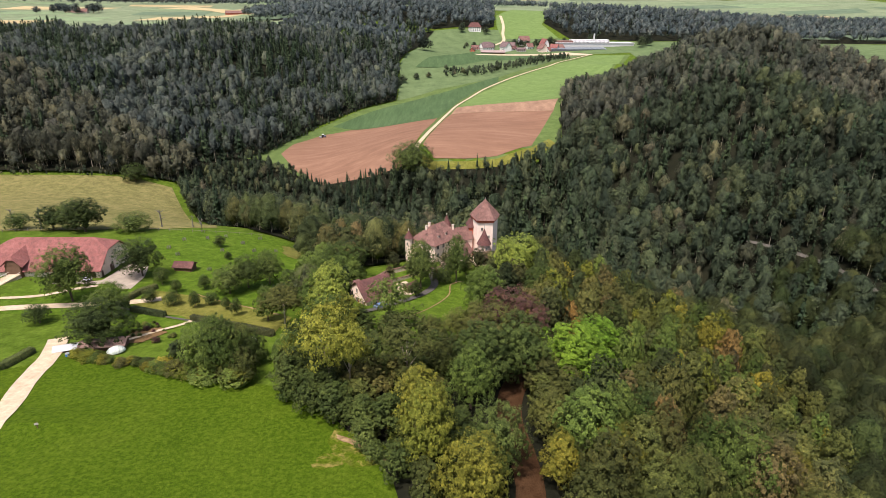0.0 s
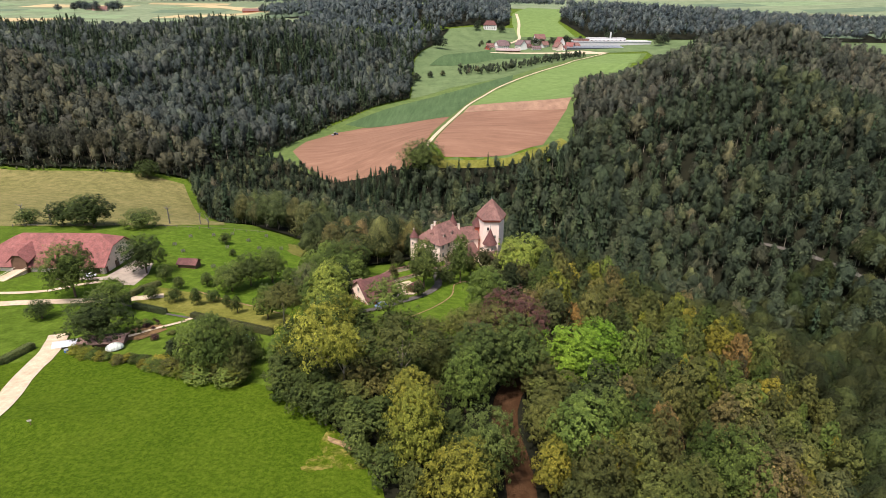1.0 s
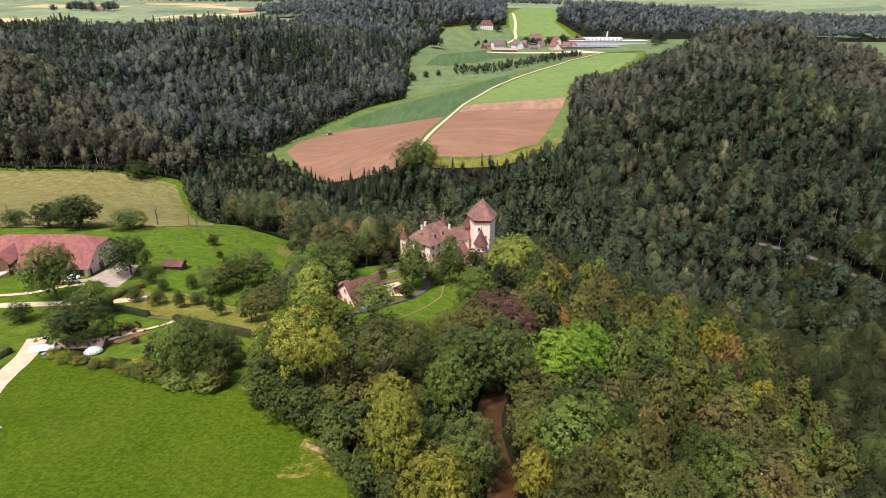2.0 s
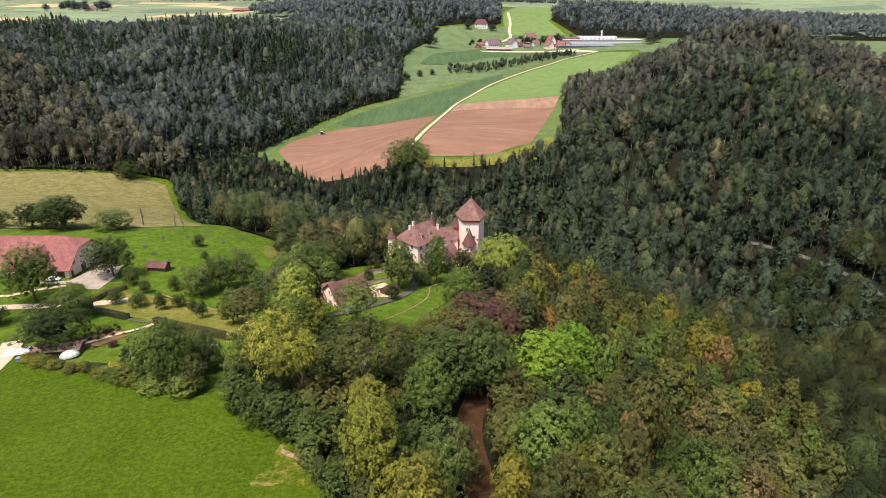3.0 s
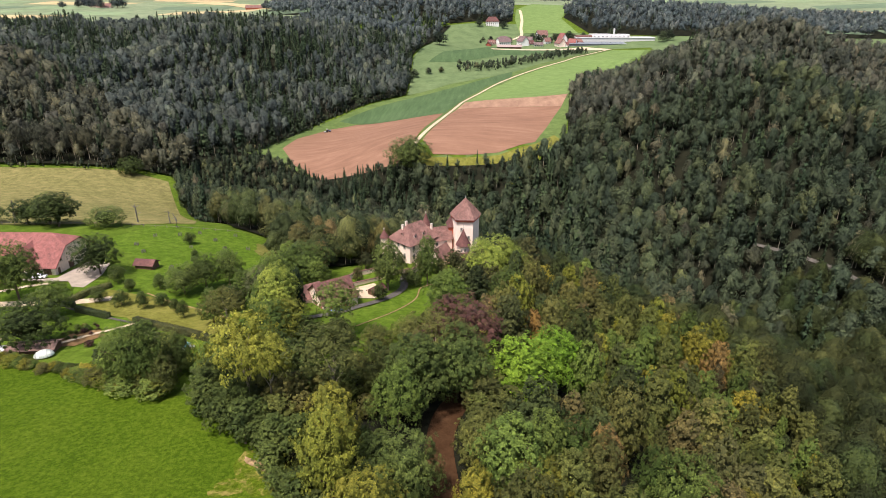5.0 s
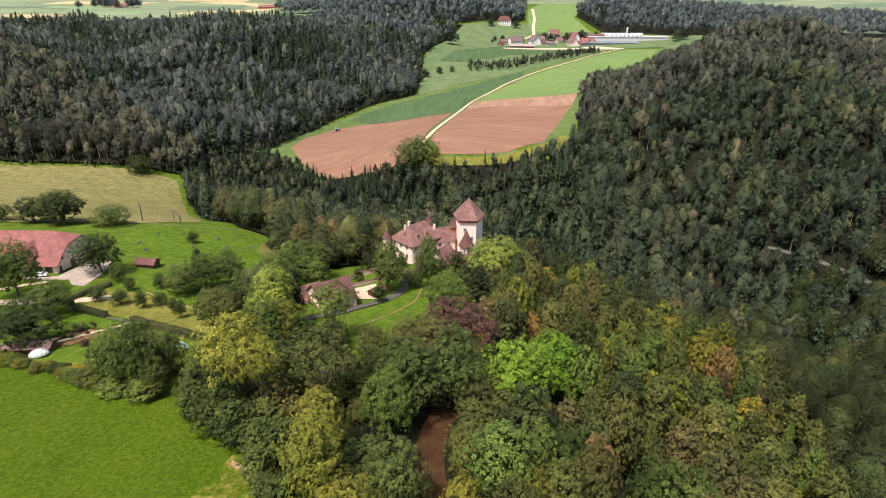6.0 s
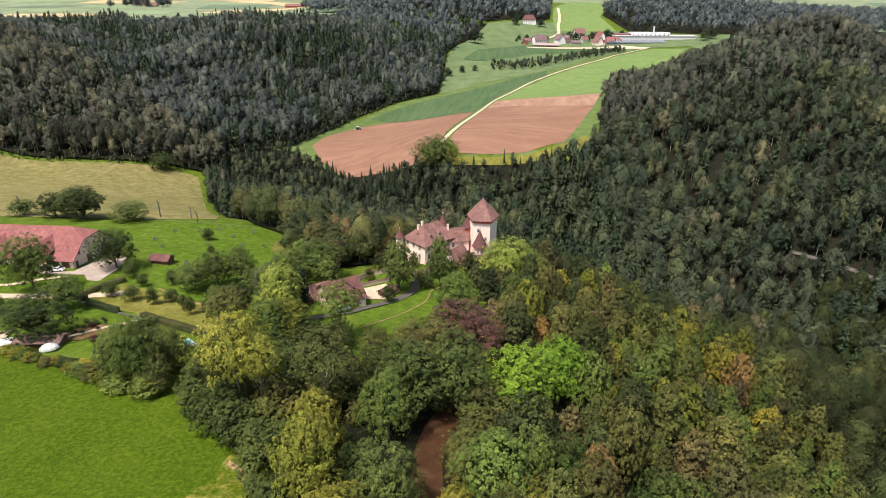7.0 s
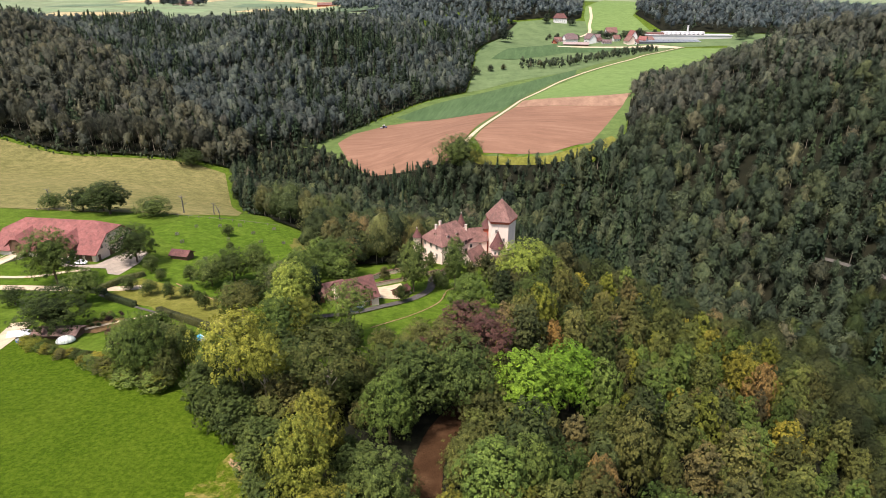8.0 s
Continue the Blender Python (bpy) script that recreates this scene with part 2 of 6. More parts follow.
# The land
# Spot heights of the land (x, y, z), as on a contour map.
NEAR_LAND = [
    (-19, 96, 17), (-85, 133, 12.5), (-60, 80, 19), (-140, 130, 12.5), (-121, 194, 6), (-93, 176, 7), (-98, 207, 3.5),
    (-96, 240, -0.5), (-75, 252, -5), (-133, 270, -3), (-170, 262, -2), (-60, 165, 8), (-46, 130, 14),
    (-15, 199, 1), (5, 180, 4), (12, 80, 19), (18, 130, 14), (5, 240, -5), (60, 245, -24),
    (43, 90, 12), (91, 129, -20), (95, 152, -24), (119, 178, -31), (132, 164, -33), (100, 60, -18), (0, -60, 22), (-200, 0, 24), (-35, 262, -16),
]
VALLEY_LAND = [
    (-235, 440, -30), (-330, 400, -24), (-250, 330, -14), (-78, 290, -14), (-47, 405, -54), (22, 398, -56), (-120, 435, -52), (-10, 330, -44),
    (148, 306, -62), (205, 250, -61), (300, 200, -60), (67, 468, -14), (-24, 442, -17), (-71, 558, -25), (-124, 624, -37),
    (-139, 665, -34), (17, 663, -12), (95, 505, -10), (107, 448, -24), (174, 455, 9), (211, 370, -20), (149, 390, -35), (173, 323, -42), (186, 321, -42), (221, 285, -43), (108, 349, -50),
    (122, 537, 0), (178, 567, 20), (242, 447, 13), (240, 596, 37), (317, 637, 62), (327, 504, 14), (390, 660, 36), (470, 650, 2), (560, 560, -16), (430, 350, -20), (210, 690, 12), (330, 760, 26), (420, 820, 14), (200, 80, -60),
]
FAR_LAND = [
    (-257, 470, -24), (-254, 503, -21), (-390, 490, 4), (-335, 584, -4), (-426, 644, 12), (-270, 620, -12), (-273, 695, -7), (-380, 740, 0), (-253, 839, 32), (-193, 843, 19), (-125, 742, -24), (-330, 900, 36), (-472, 1000, 36), (-620, 1080, 34), (-400, 1250, 22), (-610, 1810, 46), (-540, 700, 30), (-520, 830, 12), (-690, 760, 44), (-480, 520, 24), (-130, 860, -14), (-96, 1048, 14), (60, 1150, 0),
    (300, 1150, 2), (150, 850, -6), (-20, 1250, 12), (-100, 1450, 72), (60, 1560, 56), (400, 1600, 56), (-600, 1600, 40), (-1200, 1900, 46),
    (800, 1500, 30), (900, 700, -10), (-1100, 900, 20), (600, 2200, 50), (-400, 2600, 60), (1800, 2400, 40), (-900, -200, 30),
    (700, -200, -40), (0, -800, 20),
]


def spline_weights(spots):
    """Thin-plate spline through the spot heights."""
    p = np.array(spots, float)
    xy, z = p[:, :2] / 100, p[:, 2]
    n = len(p)
    d = np.linalg.norm(xy[:, None] - xy[None], axis=2)
    k = d * d * np.log(d + 1e-9) + np.eye(n) * 0.02
    a = np.zeros((n + 3, n + 3))
    a[:n, :n], a[:n, n], a[:n, n + 1:] = k, 1, xy
    a[n, :n], a[n + 1:, :n] = 1, xy.T
    return xy, np.linalg.solve(a, np.concatenate([z, np.zeros(3)]))


SPOT_XY, SPOT_W = spline_weights(NEAR_LAND + VALLEY_LAND + FAR_LAND)


def land(x, y):
    """Height of the ground at x, y (arrays or numbers)."""
    x, y = np.asarray(x, float), np.asarray(y, float)
    z = SPOT_W[-3] + SPOT_W[-2] * x / 100 + SPOT_W[-1] * y / 100
    for (sx, sy), w in zip(SPOT_XY, SPOT_W):
        d2 = (x / 100 - sx) ** 2 + (y / 100 - sy) ** 2
        z = z + w * 0.5 * d2 * np.log(d2 + 1e-18)
    # a low grassy mound in the meadow
    z = z + 1.5 * np.exp(-(((x + 83) / 10) ** 2 + ((y - 101) / 5) ** 2))
    # small gullies and spurs on the wooded hills
    left = np.clip((-x - 0.2 * y - 110) / 60, 0, 1) * np.clip((y - 470) / 80, 0, 1)
    right = np.clip((x - 130) / 60, 0, 1) * np.clip((y - 330) / 80, 0, 1)
    z = z + (left * 6 + right * 5) * (np.sin(x / 34 + 1.4 * np.sin(y / 75)) + 0.5 * np.sin(x / 17 + y / 40)) * np.clip((1100 - y) / 200, 0, 1)
    far = np.clip((np.hypot(x, y - 300) - 2200) / 1200, 0, 1)
    far = far * far * (3 - 2 * far)
    rolling = 85 + 25 * np.sin(x / 610 + 1.3) * np.cos(y / 540) + 15 * np.sin((x + y) / 330)
    return np.clip(z, -75, 160) * (1 - far) + rolling * far


# Mesh tools
def tri_mesh(name, v, t, mats, mat_index=None, tint=None, inner=None, soft=None):
    """A mesh from arrays of vertices and triangles."""
    me = bpy.data.meshes.new(name)
    v, t = np.asarray(v, np.float32), np.asarray(t, np.int32)
    me.vertices.add(len(v))
    me.vertices.foreach_set("co", v.ravel())
    me.loops.add(t.size)
    me.loops.foreach_set("vertex_index", t.ravel())
    me.polygons.add(len(t))
    me.polygons.foreach_set("loop_start", np.arange(0, t.size, 3, dtype=np.int32))
    if mat_index is not None:
        me.polygons.foreach_set("material_index", np.asarray(mat_index, np.int32))
    for m in mats:
        me.materials.append(m)
    if tint is not None:
        me.attributes.new("tint", "FLOAT", "POINT").data.foreach_set("value", np.asarray(tint, np.float32))
    if inner is not None:
        me.polygons.foreach_set("use_smooth", np.ones(len(t), bool))
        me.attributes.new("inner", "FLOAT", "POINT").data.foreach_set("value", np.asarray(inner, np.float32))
    if soft is not None:
        me.attributes.new("custom_normal", "FLOAT_VECTOR", "POINT").data.foreach_set("vector", np.asarray(soft, np.float32).ravel())
    me.update(calc_edges=True)
    me.validate()
    return me


def inside(x, y, poly):
    """Which of the points lie in the polygon."""
    hit = np.zeros(np.shape(x), bool)
    for (x0, y0), (x1, y1) in zip(poly, poly[1:] + poly[:1]):
        if y0 != y1:
            hit ^= ((y0 > y) != (y1 > y)) & (x < (x1 - x0) * (y - y0) / (y1 - y0) + x0)
    return hit


def grid_tris(nu, nv):
    i = np.arange(nu - 1)[:, None] * nv + np.arange(nv - 1)[None]
    i = i.ravel()
    return np.concatenate([np.stack([i, i + nv, i + nv + 1], 1), np.stack([i, i + nv + 1, i + 1], 1)])


def draped(name, poly, mat, lift, step, label, category, kind="structure", wave=0.0):
    """A field: a polygon of the plan laid on the land, cut into small cells, with its rim a little ragged."""
    xs, ys = [p[0] for p in poly], [p[1] for p in poly]
    bm = bmesh.new()
    pts, n = [], len(poly)
    for i in range(n):
        a, b = Vector(poly[i]), Vector(poly[(i + 1) % n])
        k = max(1, int((b - a).length / step))
        for j in range(k):
            q = a.lerp(b, j / k)
            w = noise.noise((q.x * 0.13, q.y * 0.13, 3.0)) * wave
            pts.append(bm.verts.new((q.x + w, q.y + w, 0)))
    bm.faces.new(pts)
    for axis, lo, hi in ((0, min(xs), max(xs)), (1, min(ys), max(ys))):
        c = lo + step
        while c < hi:
            co, no = [0, 0, 0], [0, 0, 0]
            co[axis], no[axis] = c, 1
            bmesh.ops.bisect_plane(bm, geom=bm.verts[:] + bm.edges[:] + bm.faces[:], plane_co=co, plane_no=no)
            c += step
    bmesh.ops.triangulate(bm, faces=bm.faces[:])
    co = np.array([v.co[:] for v in bm.verts])
    z = land(co[:, 0], co[:, 1]) + lift
    for v, h in zip(bm.verts, z):
        v.co.z = h
    bmesh.ops.recalc_face_normals(bm, faces=bm.faces[:])
    me = bpy.data.meshes.new(name)
    bm.to_mesh(me)
    bm.free()
    me.materials.append(mat)
    return tagged(new(name, me), label, category, kind=kind)


def ribbon(name, line, width, mat, lift, label, category):
    """A road or path along a line of the plan, draped on the land, slightly crowned."""
    pts = [Vector(p) for p in line]
    fine = []
    for i in range(len(pts) - 1):
        p0, p1, p2, p3 = pts[max(i - 1, 0)], pts[i], pts[i + 1], pts[min(i + 2, len(pts) - 1)]
        k = max(2, int((p2 - p1).length / 3))
        for j in range(k):
            t = j / k
            fine.append(0.5 * (2 * p1 + (p2 - p0) * t + (2 * p0 - 5 * p1 + 4 * p2 - p3) * t * t + (3 * p1 - p0 - 3 * p2 + p3) * t ** 3))
    fine.append(pts[-1])
    v = []
    for i, p in enumerate(fine):
        d = (fine[min(i + 1, len(fine) - 1)] - fine[max(i - 1, 0)]).normalized()
        s = Vector((d.y, -d.x))
        for u in (-1, -0.5, 0, 0.5, 1):
            w = width / 2 * (1 + 0.12 * noise.noise((p.x * 0.2, p.y * 0.2, u)))
            q = p + s * u * w
            v.append((q.x, q.y, float(land(q.x, q.y)) + lift + 0.04 * (1 - u * u)))
    me = tri_mesh(name, v, grid_tris(len(fine), 5), [mat])
    return tagged(new(name, me), label, category, kind="structure")


STRAW_PATCH = ground_mat("parched_grass", (0.085, 0.1, 0.018), (0.115, 0.115, 0.03), (0.15, 0.14, 0.045), 0.5, 2.0)


# The ground: one sheet to the horizon, finest near the ridge
def stretched(lo, hi, centre, n, sharp):
    u = np.linspace(math.asinh((lo - centre) / sharp), math.asinh((hi - centre) / sharp), n)
    return centre + sharp * np.sinh(u)


GX, GY = stretched(-4600, 4600, 0, 320, 160), stretched(-2500, 4700, 170, 350, 200)
gx, gy = np.meshgrid(GX, GY, indexing="ij")
gz = land(gx, gy)
ground = new("ground", tri_mesh("ground", np.stack([gx, gy, gz], -1).reshape(-1, 3), grid_tris(len(GX), len(GY)), [ROUGH_GRASS]))
tagged(ground, "rolling green farmland around a wooded ridge", "ground", kind="structure")

RIDGE_WOOD = [(-2, 50), (-8, 80), (-15, 92), (-24, 104), (-34, 116), (-30, 130), (-8, 132), (8, 140), (16, 165), (22, 190), (30, 205), (34, 260), (60, 262), (120, 270), (190, 300), (330, 330), (420, 150), (300, -80), (20, -80), (-5, 20)]
RIGHT_HILL = [(34, 262), (46, 425), (78, 462), (96, 481), (112, 590), (140, 680), (200, 800), (268, 900), (330, 1000), (520, 1050), (800, 900), (800, 350), (420, 200), (300, 250), (150, 262)]
CREEK_WOOD = [(-205, 450), (-160, 372), (-120, 318), (-92, 276), (-66, 262), (-56, 225), (-40, 218), (-20, 232), (34, 268), (46, 432), (72, 462), (40, 450), (-8, 439), (-50, 446), (-97, 463), (-158, 523), (-185, 524)]
LEFT_HILL = [(-1000, 400), (-480, 424), (-325, 428), (-236, 448), (-205, 450), (-186, 515), (-165, 540), (-140, 660), (-95, 745), (-62, 800), (-70, 1000), (-40, 1250), (-20, 1330), (-180, 1210), (-470, 1090), (-760, 1160), (-1150, 1050)]
draped("ridge_floor", RIDGE_WOOD, SHADED_FLOOR, 0.3, 6, "leaf litter under the ridge trees, darkened for shade", "forest floor")
draped("hill_floor", RIGHT_HILL, SHADED_FLOOR, 1.6, 14, "leaf litter under the hillside wood, darkened for shade", "forest floor")
draped("creek_floor", CREEK_WOOD, SHADED_FLOOR, 0.9, 10, "leaf litter in the wooded creek valley, darkened for shade", "forest floor")
draped("wood_floor", LEFT_HILL, SHADED_FLOOR, 2.0, 18, "leaf litter under the large wood, darkened for shade", "forest floor")
draped("meadow", [(-120, 40), (0, 40), (-4, 66), (-9, 84), (-16, 95), (-25, 106), (-38, 116), (-52, 120), (-100, 135), (-104, 128), (-125, 116), (-150, 100), (-150, 40)], MEADOW, 0.36, 4, "bright green mown meadow with dry patches", "meadow")
draped("orchard_meadow", [(-150, 162), (-108, 160), (-70, 150), (-46, 178), (-52, 215), (-66, 258), (-92, 272), (-120, 268), (-128, 235), (-104, 214), (-92, 190), (-140, 185)], ORCHARD, 0.1, 6, "lush green orchard meadow with scattered fruit trees", "meadow")
draped("lower_orchard", [(-98, 166), (-84, 162.5), (-68, 157), (-47, 148), (-46, 160), (-56, 168), (-72, 175), (-86, 181), (-97, 184)], DRY_GRASS, 0.2, 4, "drier yellowish grass in the lower orchard", "meadow", wave=1.5)
draped("pasture", [(-480, 250), (-200, 258), (-130, 262), (-110, 276), (-128, 318), (-162, 365), (-205, 440), (-236, 444), (-325, 424), (-520, 418)], PASTURE, 0.2, 10, "dry yellowish cattle pasture", "pasture")
draped("valley_grass", [(-212, 458), (-160, 470), (-60, 442), (20, 434), (90, 470), (130, 660), (215, 830), (340, 1150), (60, 1170), (-64, 1000), (-58, 800), (-95, 740), (-140, 650), (-170, 540)], VERGE, 0.14, 14, "pale green grass along the valley fields", "verge")
draped("ploughed_field", [(-23, 467), (-34, 438), (-63, 446), (-98, 464), (-126, 500), (-149, 546), (-146, 585), (-127, 632), (-99, 646), (-49, 626), (-6, 606)], PLOUGHED, 0.35, 8, "freshly ploughed reddish brown field", "field")
draped("stubble_field", [(-16, 470), (-7, 450), (16, 455), (42, 462), (71, 481), (104, 577), (59, 597), (8, 619), (1, 590), (-8, 515)], PLOUGHED, 0.35, 8, "harrowed reddish brown field beside the track", "field")
draped("stubble_strip", [(8, 619.3), (59, 597.3), (104, 577.3), (120, 644), (70, 657), (15, 665)], STUBBLE, 0.4, 8, "pale stubble strip above the brown field", "field")
draped("field_verge", [(-7, 447), (16, 452), (42, 459), (71, 477), (88, 500), (92, 490), (60, 440), (40, 426), (24, 436), (-6, 436), (-30, 440), (-20, 458)], DRY_GRASS, 0.5, 6, "dry yellowish grass verge below the fields", "verge")
draped("village_maize", [(-44, 982), (-23, 1069), (6, 1120), (55, 1191), (123, 1166), (198, 1172), (196, 1141), (118, 1105), (72, 1088), (35, 1034), (-7, 994)], CORN, 0.8, 20, "dark green maize field below the village", "field")
draped("far_meadow", [(120, 1320), (240, 1330), (225, 1480), (290, 1740), (190, 1800), (130, 1600), (118, 1440)], BRIGHT_FIELD, 1.0, 25, "pale green meadow rising behind the village", "meadow")
draped("valley_meadow", [(-60, 800), (-10, 870), (80, 925), (170, 1060), (262, 1165), (350, 1170), (420, 1280), (262, 1320), (120, 1400), (40, 1380), (-30, 1330), (-68, 1000)], HAZED_GRASS, 0.4, 25, "pale green valley meadow below the village", "meadow")
draped("straw_field", [(-1000, 2250), (-760, 2080), (-520, 1720), (-470, 1680), (-470, 1760), (-640, 2050), (-900, 2350)], STRAW, 2.0, 40, "pale straw-coloured field on the plateau", "field")
draped("plateau_field", [(-1250, 1500), (-1000, 1540), (-980, 1640), (-1300, 1620)], STRAW, 2.0, 40, "pale cut field on the plateau", "field")
ribbon("meadow_track", [(100, 1260), (122, 1300), (126, 1362), (134, 1450), (140, 1600)], 6, GRAVEL, 1.3, "pale track up the far meadow", "road")
draped("maize_field", [(-121, 665), (-100, 701), (-66, 757), (-18, 831), (37, 887), (83, 935), (78, 890), (43, 836), (20, 761), (6, 660), (-5, 606.6), (-49.4, 626.6), (-93, 645)], CORN, 0.45, 8, "dark green maize field in rows", "field")
draped("clover_field", [(16, 665.6), (70.5, 657.4), (120.5, 644.4), (183, 818), (245, 918), (327, 1140), (274, 1154), (224, 1090), (172, 1018), (126, 944), (84, 878), (46, 805), (28, 740)], BRIGHT_FIELD, 0.45, 10, "bright green sown field", "field")
ribbon("farm_track", [(-22, 462), (-20, 470), (-12, 509), (-2, 587), (10, 656), (25, 746), (50, 831), (82, 889), (126, 956), (172, 1030), (224, 1108), (272, 1165)], 3.4, GRAVEL, 0.6, "pale gravel farm track between fields", "road")


def blot(cx, cy, rx, ry, turn, seed, n=26):
    """An uneven patch of the plan."""
    c, d = math.cos(radians(turn)), math.sin(radians(turn))
    out = []
    for k in range(n):
        a = 2 * math.pi * k / n
        f = 1 + 0.45 * noise.noise((math.cos(a) * 1.6 + seed, math.sin(a) * 1.6, 1.0)) + 0.3 * noise.noise((math.cos(a) * 5 + seed, math.sin(a) * 5, 2.0))
        px, py = math.cos(a) * rx * f, math.sin(a) * ry * f
        out.append((cx + px * c - py * d, cy + px * d + py * c))
    return out


for k, (cx, cy, rx, ry, turn) in enumerate(((-16.5, 93.0, 7.5, 4.6, -48), (-21.2, 89.6, 3.4, 2.2, 30))):
    draped("dry_patch", blot(cx, cy, rx, ry, turn, k * 3.7), DRY_TURF, 0.40 + 0.006 * k, 1.0, "parched yellowish patch in the meadow", "dry grass")
for k, (cx, cy, rx, ry, turn) in enumerate(((-18.8, 95.7, 3.6, 0.75, -33), (-14.4, 92.9, 3.2, 0.95, -37), (-11.6, 90.1, 1.7, 0.7, -48))):
    draped("bare_patch", blot(cx, cy, rx, ry, turn, 40 + k * 3.1), DRY_EARTH, 0.46 + 0.006 * k, 1.0, "bare dry earth at the meadow edge", "bare earth")
draped("disturbed_soil", blot(-66, 243, 11, 4.0, 112, 9.0), STRAW_PATCH, 0.3, 3, "bare brownish strip at the orchard edge", "bare earth")
ribbon("gravel_drive", [(-105.8, 143.9), (-101.5, 133.9), (-98.7, 121.0), (-94.3, 106.7), (-85.5, 78.1)], 5.0, GRAVEL, 0.5, "pale gravel drive beside the meadow", "road")
ribbon("access_road", [(-190, 160), (-150, 162), (-130, 166), (-104, 171), (-92, 176)], 4, GRAVEL, 0.25, "pale gravel access road", "road")
ribbon("ravine_road", [(172, 345), (188, 332), (202, 320), (214, 305), (223, 289), (236, 262)], 2.4, ASPHALT, 2.0, "narrow grey road in a wooded ravine", "road")
draped("plateau_meadow", [(-1800, 1150), (-1100, 660), (-700, 815), (-420, 1020), (-190, 1225), (-250, 1380), (-450, 1500), (-520, 1720), (-100, 1960), (130, 1740), (300, 1760), (500, 2060), (1600, 2210), (2600, 2600), (2600, 4300), (-2600, 4300), (-2600, 1800)], HAZED_PLATEAU, 0.9, 60, "pale green fields on a distant plateau", "meadow")

# A patchwork of fields over the plateau behind the woods
rng = np.random.default_rng(8)
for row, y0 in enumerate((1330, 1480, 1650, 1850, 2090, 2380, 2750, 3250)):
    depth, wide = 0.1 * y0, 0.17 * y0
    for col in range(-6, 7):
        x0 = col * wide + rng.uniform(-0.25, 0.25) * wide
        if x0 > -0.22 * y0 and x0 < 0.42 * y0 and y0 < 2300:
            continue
        kind, word = ((HAZED_LEY, "bright green"), (HAZED_CROP, "mid-green"), (STRAW, "straw-coloured"), (HAZED_PLATEAU, "pale green"))[rng.choice(4, p=[0.36, 0.34, 0.16, 0.14])]
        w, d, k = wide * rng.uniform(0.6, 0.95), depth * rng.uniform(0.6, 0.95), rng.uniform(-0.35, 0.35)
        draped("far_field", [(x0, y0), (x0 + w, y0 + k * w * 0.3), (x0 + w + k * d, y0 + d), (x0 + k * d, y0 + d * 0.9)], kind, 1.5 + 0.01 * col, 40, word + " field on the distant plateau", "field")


# Trees
def ico(level):
    bm = bmesh.new()
    bmesh.ops.create_icosphere(bm, subdivisions=level, radius=1)
    v = np.array([p.co[:] for p in bm.verts])
    t = np.array([[p.index for p in f.verts] for f in bm.faces])
    bm.free()
    return v, t


ICO = {1: ico(1), 2: ico(2), 3: ico(3)}


def join_arrays(pieces):
    vs, ts, base = [], [], 0
    for v, t, *_ in pieces:
        vs.append(v)
        ts.append(t + base)
        base += len(v)
    return np.concatenate(vs), np.concatenate(ts)


def inner_shade_marks(pieces):
    """Marks the vertices of the inner masses, which carry no sprays of their own and are coloured darker for shade."""
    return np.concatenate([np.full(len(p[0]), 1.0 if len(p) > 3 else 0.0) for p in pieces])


def soft_normals(pieces):
    """The way each vertex faces: a spray faces as its part of the crown does."""
    n = np.concatenate([p[2] for p in pieces])
    return n / np.maximum(1e-6, np.linalg.norm(n, axis=1))[:, None]


def sprays(c, nrm, size, rng, tilt=0.24):
    """Leaf sprays: folded, pointed blades that reach outwards from the crown and hang a little."""
    k = len(c)
    out = nrm / np.maximum(1e-6, np.linalg.norm(nrm, axis=1))[:, None]
    face = out + np.array([0, 0, 0.3]) + rng.normal(0, tilt, (k, 3))
    face /= np.linalg.norm(face, axis=1)[:, None]
    a = out + np.array([0, 0, -0.35]) + rng.normal(0, 0.6, (k, 3))
    a -= face * (a * face).sum(1)[:, None]
    a /= np.maximum(1e-6, np.linalg.norm(a, axis=1))[:, None]
    b = np.cross(face, a)
    s = (size * rng.uniform(0.55, 1.4, k))[:, None]
    fold = face * s * rng.uniform(0.05, 0.35, k)[:, None]
    v = np.stack([c + a * s * 0.8 - fold, c + b * s * 0.45 + fold * 0.5, c - a * s * 0.7 - fold * 0.4, c - b * s * 0.45 + fold * 0.5], 1).reshape(-1, 3)
    i = np.arange(k)[:, None] * 4
    return v, np.concatenate([i + [0, 1, 3], i + [1, 2, 3]]), np.repeat(out + face * 0.25, 4, axis=0)


def blades(c, nrm, size, rng, tilt=0.24):
    """Simple leaf blades of one triangle each, for trees seen from further off."""
    v, t, soft = sprays(c, nrm, size * 1.15, rng, tilt)
    k = len(c)
    v = v.reshape(k, 4, 3)
    v[:, 1] = v[:, 1] * 1.35 - v[:, 0] * 0.35
    return v[:, [0, 1, 3]].reshape(-1, 3), np.arange(3 * k).reshape(-1, 3), soft.reshape(k, 4, 3)[:, :3].reshape(-1, 3)


def tube(line, radii, sides=6):
    """A tapered limb along a line."""
    v, n = [], len(line)
    for i, p in enumerate(line):
        d = (Vector(line[min(i + 1, n - 1)]) - Vector(line[max(i - 1, 0)])).normalized()
        q = d.to_track_quat("Z", "Y")
        for j in range(sides):
            a = 2 * math.pi * j / sides
            v.append(Vector(p) + q @ Vector((math.cos(a) * radii[i], math.sin(a) * radii[i], 0)))
    t = []
    for i in range(n - 1):
        for j in range(sides):
            k = (j + 1) % sides
            t += [(i * sides + j, i * sides + k, (i + 1) * sides + k), (i * sides + j, (i + 1) * sides + k, (i + 1) * sides + j)]
    return np.array([p[:] for p in v]), np.array(t)


